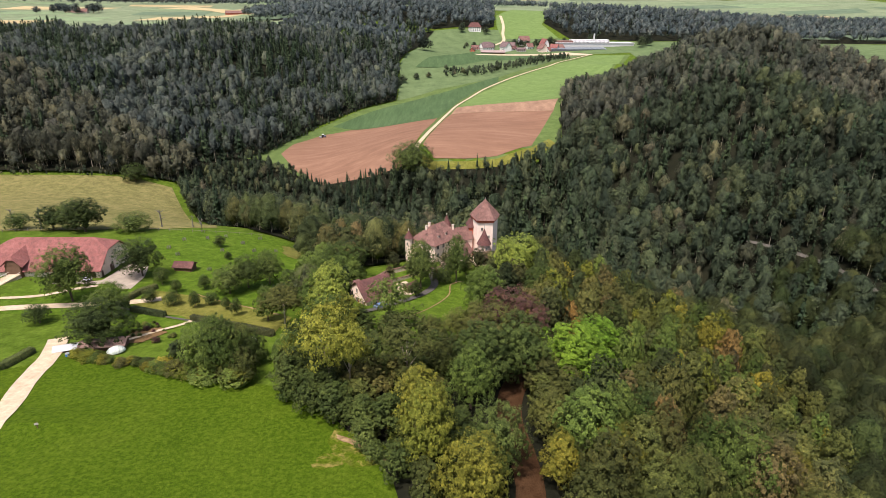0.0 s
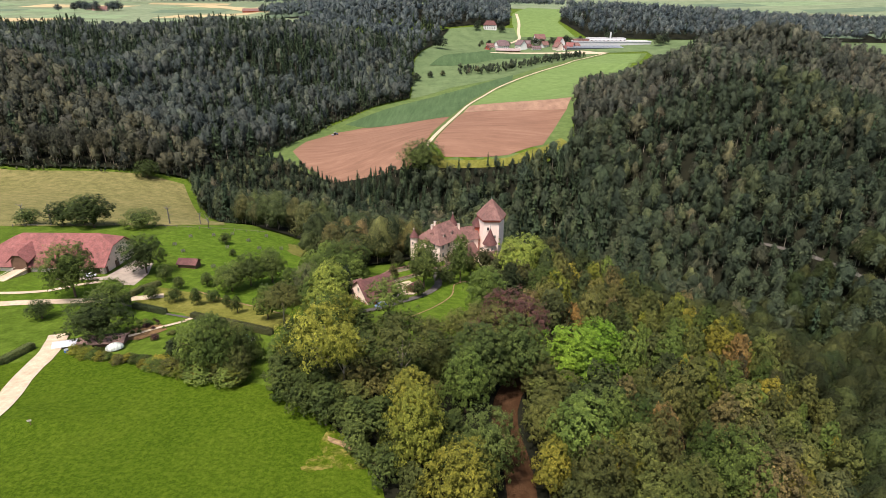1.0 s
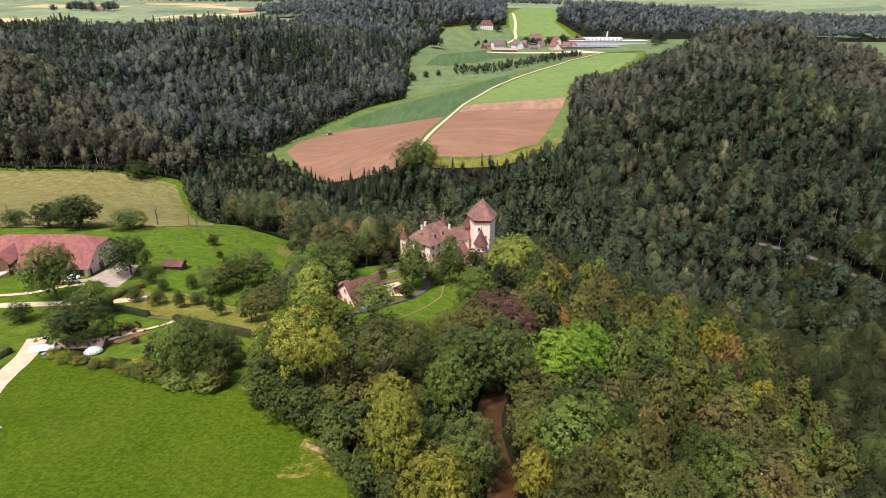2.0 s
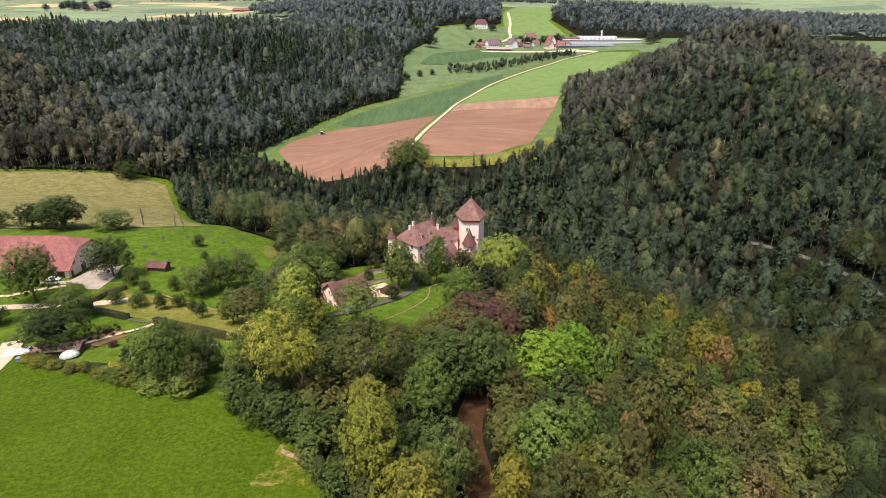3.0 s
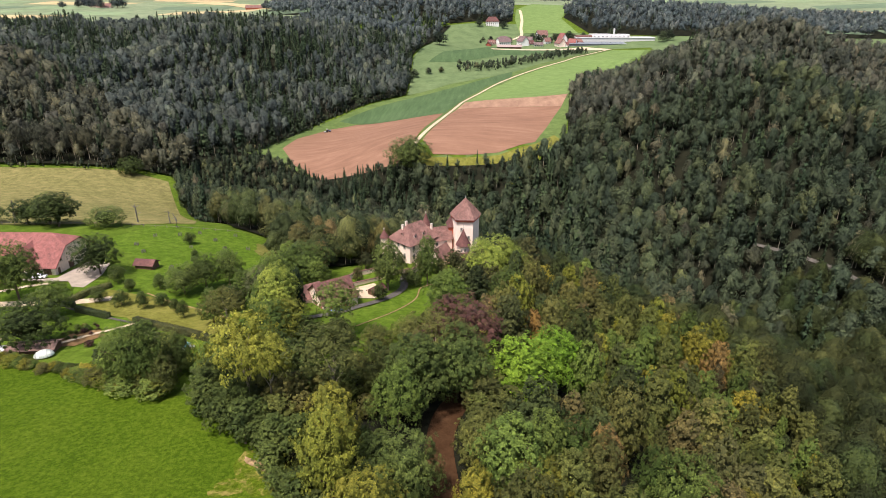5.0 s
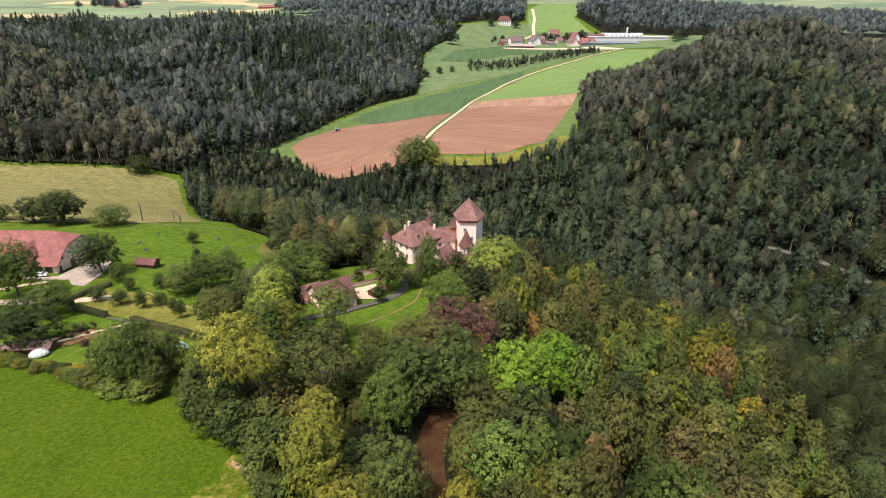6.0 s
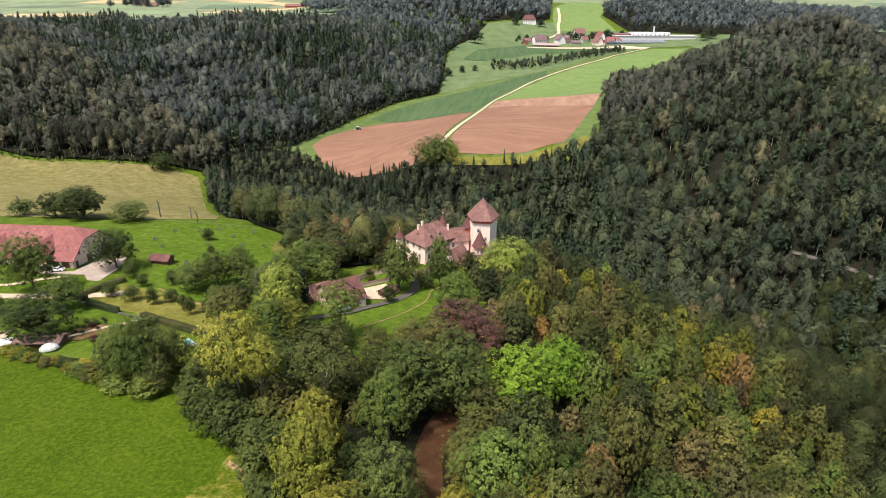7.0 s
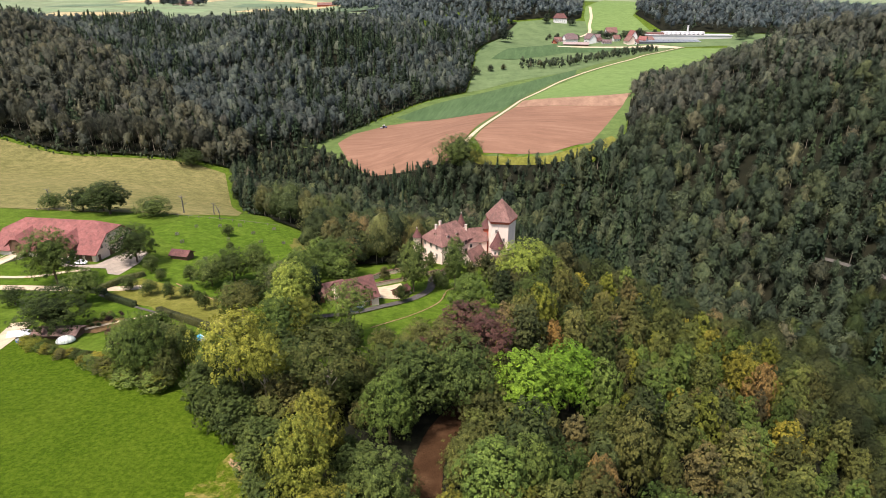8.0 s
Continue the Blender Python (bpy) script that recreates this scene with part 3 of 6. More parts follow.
def broad_crown(seed, lobes, count, spray, base=0.1, wide=0.34, ragged=0.3, open_=0.0, top=0.0, leaf=sprays, core=0.84, plump=0.0, mass=1, tufts=0, shell=0):
    """A broad crown, of a tree one metre high: uneven overlapping lobes, each a shell of leaf sprays over a small core
    coloured darker for shade.
    """
    rng = np.random.default_rng(seed)
    mid, half = (1 + base) / 2, (1 - base) / 2
    cs, rs = [np.array([0, 0, mid + 0.1 * half])], [wide * 0.55]
    for i in range(lobes):
        u = 1 - 1.7 * (i + 0.5) / lobes + rng.normal(0, 0.06)
        u = max(-0.85, min(0.97, u))
        a = i * 2.39996 + rng.normal(0, 0.5)
        s = math.sqrt(max(0, 1 - u * u)) * (1 - top * max(0, u))
        k = rng.uniform(0.62, 0.68 + ragged) * (1 - 0.28 * plump)
        r = wide * rng.uniform(0.26 + 0.14 * plump, 0.48 + 0.12 * plump)
        rs.append(r)
        z = mid + u * (half - r * 0.8) * rng.uniform(0.85, 1.08)
        cs.append(np.array([math.cos(a) * s * wide * k, math.sin(a) * s * wide * k, max(base + r * 0.4, z)]))
    cs, rs = np.array(cs), np.array(rs)
    share = rs ** 2 / (rs ** 2).sum()
    pieces = []
    v, t = ICO[mass]
    if shell:
        # seen from far off, the leaf masses close into one lumpy, creased surface
        u, t = ICO[shell]
        u = u * np.array([1, 1, half / wide * 0.9])
        u = u / np.linalg.norm(u, axis=1)[:, None]
        o = np.array([0, 0, mid])
        b = u @ (cs - o).T
        disc = b * b - ((cs - o) ** 2).sum(1)[None] + (rs * 0.74)[None] ** 2
        reach = np.where(disc > 0, b + np.sqrt(np.maximum(disc, 0)), wide * 0.35).max(1)
        v = o + u * (reach * (1 + rng.normal(0, 0.05, len(u))))[:, None]
        side = np.cross(v[t[:, 1]] - v[t[:, 0]], v[t[:, 2]] - v[t[:, 0]])
        nv = np.zeros_like(v)
        for k in range(3):
            np.add.at(nv, t[:, k], side)
        nv /= np.maximum(1e-9, np.linalg.norm(nv, axis=1))[:, None]
        pieces.append((v, t, nv + u * 0.35))
    elif open_ < 0.3:
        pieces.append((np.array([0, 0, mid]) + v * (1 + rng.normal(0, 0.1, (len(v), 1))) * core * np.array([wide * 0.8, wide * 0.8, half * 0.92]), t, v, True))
    for j, (c, r) in enumerate(zip(cs, rs)):
        squash = np.array([1, 1, 0.82])
        k = max(4, int(count * share[j] * 1.5))
        if tufts:
            # small branch ends, each a pointed bunch of sprays that stands out from the lobe
            m = max(3, int(tufts * share[j] * 1.4))
            e = rng.normal(0, 1, (m, 3))
            e /= np.linalg.norm(e, axis=1)[:, None]
            e = e[e[:, 2] > -0.75]
            m = len(e)
            tc = c + e * r * squash * rng.uniform(0.72, 1.12 + 0.5 * ragged, (m, 1))
            gap = np.linalg.norm((tc[:, None] - cs[None]) / squash, axis=2) / rs[None]
            gap[:, j] = 9
            ok = gap.min(1) > 0.66
            tc, e = tc[ok], e[ok]
            m = len(tc)
            if m:
                n_each = max(5, int(count / tufts))
                tr = wide * rng.uniform(0.05, 0.125, m)
                up = e * 0.75 + np.array([0, 0, 0.25])
                q = rng.normal(0, 1, (m, n_each, 3))
                q /= np.linalg.norm(q, axis=2)[:, :, None]
                f = (q * up[:, None]).sum(2, keepdims=True)
                q = np.where(f < 0, q - 2 * f * up[:, None], q)
                pos = tc[:, None] + (q + up[:, None] * np.abs(f) * 0.55) * tr[:, None, None] * rng.uniform(0.55, 1.1, (m, n_each, 1))
                pieces.append(leaf(pos.reshape(-1, 3), (q * 0.4 + up[:, None] * 0.9 + (tc - np.array([0, 0, mid - 0.1]))[:, None] / wide * 1.2).reshape(-1, 3), spray, rng))
            k = max(4, k // 4)
        d = rng.normal(0, 1, (k, 3))
        d /= np.linalg.norm(d, axis=1)[:, None]
        deep = 0.02 if shell else 0.26
        p = c + d * r * squash * (1 - deep * rng.uniform(0, 1, (k, 1)) ** 1.5 + ragged * 0.4 * rng.uniform(0, 1, (k, 1)) ** 4)
        gap = np.linalg.norm((p[:, None] - cs[None]) / squash, axis=2) / rs[None]
        gap[:, j] = 9
        keep = (gap.min(1) > 0.62) & (d[:, 2] > -0.8)
        if keep.any():
            whole = p - np.array([0, 0, mid - 0.15])
            whole /= np.linalg.norm(whole, axis=1)[:, None]
            pieces.append(leaf(p[keep], (d * 0.6 + whole * 1.1)[keep], spray, rng))
    return *join_arrays(pieces), inner_shade_marks(pieces), soft_normals(pieces)


def broad_trunk(seed, base=0.22, wide=0.34, limbs=5, girth=0.02):
    rng = np.random.default_rng(seed + 77)
    top = 0.62
    pieces = [tube([(0, 0, -0.06), (0.004, 0, base), (rng.normal(0, 0.02), rng.normal(0, 0.02), top)], [girth * 1.4, girth, girth * 0.45])]
    for i in range(limbs):
        a = i * 2.4 + rng.normal(0, 0.3)
        z0 = base + (top - base) * i / limbs * 0.8
        r = wide * rng.uniform(0.55, 0.8)
        pieces.append(tube([(0, 0, z0), (math.cos(a) * r * 0.5, math.sin(a) * r * 0.5, z0 + 0.12), (math.cos(a) * r, math.sin(a) * r, z0 + 0.24)], [girth * 0.55, girth * 0.35, girth * 0.12], 5))
    return join_arrays(pieces)


def conifer_crown(seed, whorls, blades, spray, wide=0.15, base=0.12, leaf=sprays):
    """A spruce of one metre: whorls of drooping branches, narrowing to the tip, round a slim inner cone."""
    rng = np.random.default_rng(seed)
    v, t = ICO[1]
    cone = v.copy()
    f = (cone[:, 2] + 1) / 2
    cone[:, :2] *= (wide * 0.45 * (1.08 - f))[:, None] * rng.uniform(0.8, 1.2, (len(v), 1)) / np.maximum(0.25, np.linalg.norm(cone[:, :2], axis=1))[:, None].clip(0.25, 1)
    cone[:, 2] = base + f * (0.95 - base)
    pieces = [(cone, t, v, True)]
    cs, ns = [], []
    for w in range(whorls):
        f = (w + rng.uniform(0, 0.8)) / whorls
        z = base + f * (1 - base) * 0.98
        r = wide * (1 - f) ** 0.85 * rng.uniform(0.8, 1.15)
        for k in range(max(3, int(blades * (1 - f * 0.7)))):
            a = rng.uniform(0, 6.283)
            q = rng.uniform(0.45, 1.05)
            cs.append((math.cos(a) * r * q, math.sin(a) * r * q, z - 0.25 * r * q))
            ns.append((math.cos(a) * 0.9, math.sin(a) * 0.9, 0.8))
    pieces.append(leaf(np.array(cs), np.array(ns), spray, rng, 0.45))
    return *join_arrays(pieces), inner_shade_marks(pieces), soft_normals(pieces)


def slim_trunk(girth=0.012):
    return tube([(0, 0, -0.05), (0, 0, 0.3), (0, 0, 0.9)], [girth * 1.3, girth, girth * 0.3], 5)


# Tree shapes, each one metre high, in three finenesses
FINE = [broad_crown(10 + i, 40, 15000, 0.0145, 0.04, w, r, 0, t, core=0.6, mass=2, tufts=560) for i, (w, r, t) in enumerate(((0.31, 0.46, 0.3), (0.36, 0.4, 0.05), (0.26, 0.5, 0.45), (0.33, 0.54, 0.15)))]
FINE_TRUNK = [broad_trunk(10 + i, 0.2, 0.34) for i in range(4)]
DOME = [broad_crown(24 + i, 46, 15000, 0.017, 0.0, 0.46, 0.24, 0, 0, core=0.72, plump=0.1, mass=2, tufts=760) for i in range(2)]
AIRY = [broad_crown(30 + i, 24, 6800, 0.0145, 0.4, w, 0.55, 0.35, 0.1, tufts=420) for i, w in enumerate((0.32, 0.26))]
MID = [broad_crown(40 + i, 26, 5200, 0.0235, 0.03, w, r, 0, t, blades, 0.6, 0.05, 2, 300) for i, (w, r, t) in enumerate(((0.27, 0.44, 0.5), (0.31, 0.42, 0.3), (0.23, 0.5, 0.6), (0.28, 0.54, 0.45), (0.25, 0.4, 0.75)))]
WOOD = [broad_crown(50 + i, 14, 520, 0.035, 0.04, w, r, 0, t, blades, plump=0.15, shell=2) for i, (w, r, t) in enumerate(((0.25, 0.4, 0.5), (0.29, 0.38, 0.3), (0.21, 0.44, 0.6), (0.26, 0.48, 0.45), (0.23, 0.36, 0.75), (0.31, 0.42, 0.2)))]
FAR = [broad_crown(70 + i, 11, 200, 0.045, 0.08, w, r, 0, t, blades, plump=0.3, shell=2) for i, (w, r, t) in enumerate(((0.24, 0.38, 0.45), (0.28, 0.36, 0.25), (0.2, 0.42, 0.6), (0.25, 0.44, 0.5), (0.3, 0.4, 0.15)))]
THICK = [broad_crown(60 + i, 24, 2600, 0.0215, 0.04, w, r, 0, t, blades, plump=0.1, shell=2) for i, (w, r, t) in enumerate(((0.29, 0.44, 0.4), (0.33, 0.4, 0.2), (0.25, 0.48, 0.5), (0.3, 0.52, 0.35)))]
TINY = [broad_crown(80 + i, 5, 60, 0.075, 0.2, w, 0.35, 0, 0.3, blades, plump=0.6, shell=1) for i, w in enumerate((0.32, 0.4, 0.28))]
TINY_SPRUCE = [conifer_crown(88, 4, 5, 0.11, 0.15, leaf=blades)]
SPRUCE = [conifer_crown(90 + i, 22, 16, 0.05, w, leaf=blades) for i, w in enumerate((0.19, 0.23, 0.16))]
FAR_SPRUCE = [conifer_crown(95 + i, 15, 10, 0.075, w, leaf=blades) for i, w in enumerate((0.17, 0.2, 0.14))]
TREE_MESHES = {}


def tree(shape, i, x, y, height, spread=1.0, leaves=LEAF_BROAD, bark=BARK, label="", name="tree", group="", dz=0.0):
    """A tree: an Empty at its foot, with a trunk and a crown. Trees of one shape share their meshes."""
    crowns = {"fine": FINE, "airy": AIRY, "mid": MID, "dome": DOME, "spruce": SPRUCE}[shape]
    i %= len(crowns)
    key = (shape, i)
    if key not in TREE_MESHES:
        v, t, inner, soft = crowns[i]
        tv, tt = slim_trunk() if shape == "spruce" else broad_trunk(i + 50, 0.3, 0.17, 7, 0.013) if shape == "airy" else FINE_TRUNK[i % 4] if shape != "mid" else broad_trunk(i, 0.2, 0.3, 3, 0.016)
        TREE_MESHES[key] = tri_mesh("crown", v, t, [leaves], inner=inner, soft=soft), tri_mesh("trunk", tv, tt, [bark])
    crown, trunk = TREE_MESHES[key]
    root = new(name)
    root.location = (x, y, float(land(x, y)) + dz)
    root.rotation_euler = (0, 0, (x * 12.9898 + y * 78.233) % 6.283)
    root.scale = (height * spread, height * spread, height)
    for n, me, mat in (("trunk", trunk, bark), ("crown", crown, leaves)):
        o = new(n, me)
        o.parent = root
        o.material_slots[0].link = "OBJECT"
        o.material_slots[0].material = mat
    return tagged(root, label, "tree", group)


def scatter(poly, spacing, seed, keep_out=(), jitter=0.42):
    """Uneven planting over a polygon of the plan."""
    rng = np.random.default_rng(seed)
    xs, ys = [p[0] for p in poly], [p[1] for p in poly]
    gx, gy = np.meshgrid(np.arange(min(xs), max(xs), spacing), np.arange(min(ys), max(ys), spacing * 0.87))
    gx = gx + (np.arange(gx.shape[0]) % 2)[:, None] * spacing / 2
    x = (gx + rng.normal(0, spacing * jitter * 0.5, gx.shape)).ravel()
    y = (gy + rng.normal(0, spacing * jitter * 0.5, gy.shape)).ravel()
    ok = inside(x, y, poly)
    for k in keep_out:
        ok &= ~inside(x, y, k)
    return x[ok], y[ok], rng


def woodland(name, x, y, rng, broad, needle, low, high, conifer, label, leaves=LEAF_BROAD, stems=True, bank=None, girth=1.0):
    """A wood too large to count: many trees joined into one mesh."""
    kinds = [(a, 0) for a in broad] + [(a, 1) for a in needle]
    h = (low + (high - low) * rng.uniform(0, 1, len(x)) ** 1.15) * (1 + 0.16 * np.array([noise.noise((px * 0.05, py * 0.05, 9.0)) for px, py in zip(x, y)]))
    if bank:
        h *= bank(x, y)
    grove = 0.5 + 0.5 * np.array([noise.noise((px * 0.012, py * 0.012, 5.0)) for px, py in zip(x, y)])
    spruce = rng.uniform(0, 1, len(x)) < conifer * 2 * np.clip((grove - 0.3) * 2.2, 0, 1)
    pick = np.where(spruce, len(broad) + rng.integers(0, max(1, len(needle)), len(x)), rng.integers(0, len(broad), len(x)))
    z = land(x, y)
    vs, ts, ms, tints, marks, norms, base = [], [], [], [], [], [], 0
    for k, ((v, t, inner, soft), needles) in enumerate(kinds):
        sel = np.nonzero(pick == k)[0]
        if not len(sel):
            continue
        a = rng.uniform(0, 6.283, len(sel))
        s = h[sel] * (1.12 if needles else 1.0)
        w = s * girth * rng.uniform(0.8, 1.3, len(sel))
        c, d = np.cos(a), np.sin(a)
        out = np.empty((len(sel), len(v), 3), np.float32)
        out[:, :, 0] = (v[None, :, 0] * c[:, None] - v[None, :, 1] * d[:, None]) * w[:, None] + x[sel][:, None]
        out[:, :, 1] = (v[None, :, 0] * d[:, None] + v[None, :, 1] * c[:, None]) * w[:, None] + y[sel][:, None]
        out[:, :, 2] = v[None, :, 2] * s[:, None] + z[sel][:, None]
        turned = np.empty_like(out)
        turned[:, :, 0] = soft[None, :, 0] * c[:, None] - soft[None, :, 1] * d[:, None]
        turned[:, :, 1] = soft[None, :, 0] * d[:, None] + soft[None, :, 1] * c[:, None]
        turned[:, :, 2] = soft[None, :, 2]
        norms.append(turned.reshape(-1, 3))
        vs.append(out.reshape(-1, 3))
        ts.append((t[None] + (base + np.arange(len(sel)) * len(v))[:, None, None]).reshape(-1, 3))
        ms.append(np.full(len(sel) * len(t), needles))
        tints.append(np.repeat((rng.uniform(0, 0.55, len(sel)) + 0.9 * grove[sel]) % 1.0, len(v)))
        marks.append(np.tile(inner, len(sel)))
        base += len(sel) * len(v)
    if stems:
        v, t = tube([(0, 0, -0.03), (0, 0, 0.75)], [0.011, 0.006], 3)
        out = v[None] * h[:, None, None] + np.stack([x, y, z], -1)[:, None]
        vs.append(out.reshape(-1, 3))
        ts.append((t[None] + (base + np.arange(len(x)) * len(v))[:, None, None]).reshape(-1, 3))
        ms.append(np.full(len(x) * len(t), 2))
        tints.append(np.zeros(len(x) * len(v)))
        marks.append(np.zeros(len(x) * len(v)))
        norms.append(np.tile(v * np.array([90.0, 90.0, 0.0]), (len(x), 1)))
    me = tri_mesh(name, np.concatenate(vs), np.concatenate(ts), [leaves, LEAF_CONIFER, PALE_BARK], np.concatenate(ms), np.concatenate(tints), np.concatenate(marks), np.concatenate(norms))
    return tagged(new(name, me), label, "woods", kind="stuff")


# Far and middle woods
FAR_WOOD_A = [(-230, 1370), (-20, 1345), (40, 1392), (85, 1385), (112, 1430), (130, 1720), (-100, 1950), (-520, 1700), (-430, 1480)]
FAR_WOOD_B = [(262, 1330), (400, 1290), (700, 1262), (1200, 1300), (1800, 1700), (1600, 2200), (500, 2050), (300, 1750), (232, 1500)]
FAR_WOOD_C = [(-1700, 2300), (-1000, 2450), (-300, 2350), (300, 2300), (500, 2600), (-200, 3000), (-1500, 3000)]
CREEK_STRIP = [(0, 935), (60, 945), (110, 990), (170, 1060), (225, 1112), (212, 1135), (150, 1085), (95, 1030), (50, 985), (0, 970)]
RAVINE_GAP = [(186, 338), (226, 287), (239, 262), (230, 256), (208, 297), (184, 325)]


def in_sight(x, y, slack=20):
    """The fan of land in front of the castle ridge that the wooded hills fill."""
    return (x < 0.74 * y + slack) & (x > -0.97 * y - slack)


def wood(name, poly, spacing, seed, broad, needle, low, high, conifer, label, leaves=LEAF_BROAD, stems=True, pick=None, bank=None):
    x, y, rng = scatter(poly, spacing, seed, jitter=0.62)
    ok = in_sight(x, y)
    if pick:
        ok &= pick(x, y)
    return woodland(name, x[ok], y[ok], rng, broad, needle, low, high, conifer, label, leaves, stems, bank, 0.8)


def spur(x, y):
    """The near spur of the large wood, in front of its gully."""
    return y < 515 + 0.78 * np.maximum(-254 - x, 0) - 0.6 * np.maximum(x + 254, 0)


wood("left_spur_wood", LEFT_HILL, 8.6, 11, FAR, FAR_SPRUCE, 16, 27, 0.14, "olive mixed wood on a low spur", LEAF_SPUR, pick=spur)
wood("left_wood", LEFT_HILL, 8.9, 1, FAR, FAR_SPRUCE, 15, 28, 0.44, "dense dark mixed wood covering a broad hill", LEAF_HAZE, pick=lambda x, y: ~spur(x, y) & (y < 1075 + 0.1 * (x + 200)))
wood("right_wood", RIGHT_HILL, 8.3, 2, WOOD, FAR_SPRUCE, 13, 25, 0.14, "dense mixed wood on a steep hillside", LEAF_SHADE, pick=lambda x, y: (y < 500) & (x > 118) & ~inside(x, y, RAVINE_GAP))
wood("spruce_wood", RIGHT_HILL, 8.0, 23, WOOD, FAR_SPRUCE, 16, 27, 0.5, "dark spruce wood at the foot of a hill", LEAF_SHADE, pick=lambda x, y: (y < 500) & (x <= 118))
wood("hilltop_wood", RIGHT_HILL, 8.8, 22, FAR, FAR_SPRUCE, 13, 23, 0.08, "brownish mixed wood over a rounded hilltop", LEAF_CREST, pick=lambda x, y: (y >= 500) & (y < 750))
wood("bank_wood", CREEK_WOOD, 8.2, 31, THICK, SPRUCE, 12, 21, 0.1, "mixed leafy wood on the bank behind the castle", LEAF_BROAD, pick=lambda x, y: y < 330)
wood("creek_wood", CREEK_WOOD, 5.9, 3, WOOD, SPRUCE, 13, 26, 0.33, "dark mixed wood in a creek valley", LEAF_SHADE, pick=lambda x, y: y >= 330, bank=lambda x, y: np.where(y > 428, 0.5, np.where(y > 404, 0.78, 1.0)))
draped("manor_floor", FAR_WOOD_A, SHADED_FLOOR, 0.9, 40, "leaf litter under a distant wood, darkened for shade", "forest floor")
draped("far_slope", [(330, 1000), (520, 1050), (800, 900), (1500, 900), (1500, 1290), (700, 1262), (400, 1285), (345, 1180)], HAZED_GRASS, 0.5, 40, "pale green meadow behind a wooded hill", "meadow")
draped("village_floor", FAR_WOOD_B, SHADED_FLOOR, 0.9, 60, "leaf litter under a distant wood, darkened for shade", "forest floor")
wood("manor_wood", FAR_WOOD_A, 14, 5, TINY, TINY_SPRUCE, 20, 29, 0.12, "distant mixed wood above a village", LEAF_FAR_HAZE, False)
wood("village_wood", FAR_WOOD_B, 17, 6, TINY, TINY_SPRUCE, 20, 29, 0.08, "distant mixed wood behind a factory", LEAF_FAR_HAZE, False, lambda x, y: y < 1750)
wood("plateau_wood", FAR_WOOD_C, 34, 7, TINY, [], 26, 36, 0.0, "distant wood on the plateau with haze-tinted leaves", LEAF_FAR_HAZE, False)
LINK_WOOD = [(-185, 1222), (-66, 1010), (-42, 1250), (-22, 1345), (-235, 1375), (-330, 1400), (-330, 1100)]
wood("link_wood", LINK_WOOD, 13, 9, FAR, FAR_SPRUCE, 17, 28, 0.15, "mixed wood joining two hills", LEAF_FAR_HAZE, False)
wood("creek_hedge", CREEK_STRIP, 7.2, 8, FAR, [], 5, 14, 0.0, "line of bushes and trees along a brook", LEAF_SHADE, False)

# The ridge wood: single trees near, joined further down the slope
CLEARED = [[(-60, 20), (30, 20), (30, 95), (27, 150), (-60, 150)], [(-60, 145), (22, 145), (34, 185), (34, 270), (-60, 270)], [(27, 114), (45, 114), (45, 146), (27, 146)]]
x, y, rng = scatter(RIDGE_WOOD, 7.8, 4, CLEARED, 0.6)
ok = in_sight(x, y, 30) & (y > 40) & ~inside(x, y, RAVINE_GAP)
x, y = x[ok], y[ok]
close = (x < 120) & (x < 24 + y * 0.64) & (y < 236)
flank = ~close & (x < 190) & (x < 60 + y * 0.72)
woodland("flank_wood", x[flank], y[flank], rng, THICK, SPRUCE, 11, 22, 0.03, "olive leafy wood on the flank of a ridge", LEAF_FLANK_SHADE, girth=0.85)
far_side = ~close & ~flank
woodland("slope_wood", x[far_side], y[far_side], rng, THICK, SPRUCE, 12, 24, 0.06, "leafy wood on a steep slope into a ravine", LEAF_FLANK_SHADE, girth=0.85)
SLOPE_KINDS = [(LEAF_BROAD, "green broadleaf tree on the wooded ridge slope"), (LEAF_OLIVE, "olive-tinted broadleaf tree on the wooded ridge slope"), (LEAF_FRESH, "fresh green broadleaf tree on the wooded ridge slope"), (LEAF_TURNING, "yellow-green broadleaf tree on the wooded ridge slope"), (LEAF_RUST, "broadleaf tree turning brown on the ridge slope"), (LEAF_YELLOW, "yellowing broadleaf tree on the ridge slope")]
for i, (px, py) in enumerate(zip(x[close], y[close])):
    kind = SLOPE_KINDS[rng.choice(6, p=[0.32, 0.38, 0.14, 0.13, 0.022, 0.008])]
    tree("fine" if py < 95 and px < 70 else "mid", int(rng.integers(0, 20)), px, py, rng.uniform(9, 23), rng.uniform(0.56, 0.8), kind[0], label=kind[1], name="ridge_tree", group="trees of the ridge wood")

# Tall pines with bare pale stems along the foot of the large wood
rng = np.random.default_rng(77)
for i in range(26):
    px = -470 + i * 9.6 + rng.normal(0, 2.5)
    tree("airy", i, px, float(np.interp(px, [-480, -325, -236, -205], [430, 434, 453, 460])) + rng.uniform(0, 9), rng.uniform(23, 31), rng.uniform(0.42, 0.62), LEAF_SPUR, PALE_BARK, "tall pine with a bare pale trunk at the wood edge", "edge_pine", "pines along the wood edge")

WOOD_EDGE = [(-900, 408), (-480, 418), (-325, 421), (-236, 441), (-200, 446), (-180, 515), (-160, 540), (-134, 660), (-90, 745), (-57, 800), (-66, 806), (-101, 750), (-146, 664), (-171, 545), (-192, 520), (-210, 460), (-240, 456), (-325, 436), (-480, 432), (-900, 424)]
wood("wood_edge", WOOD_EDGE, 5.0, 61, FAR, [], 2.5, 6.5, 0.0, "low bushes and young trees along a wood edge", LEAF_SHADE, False)


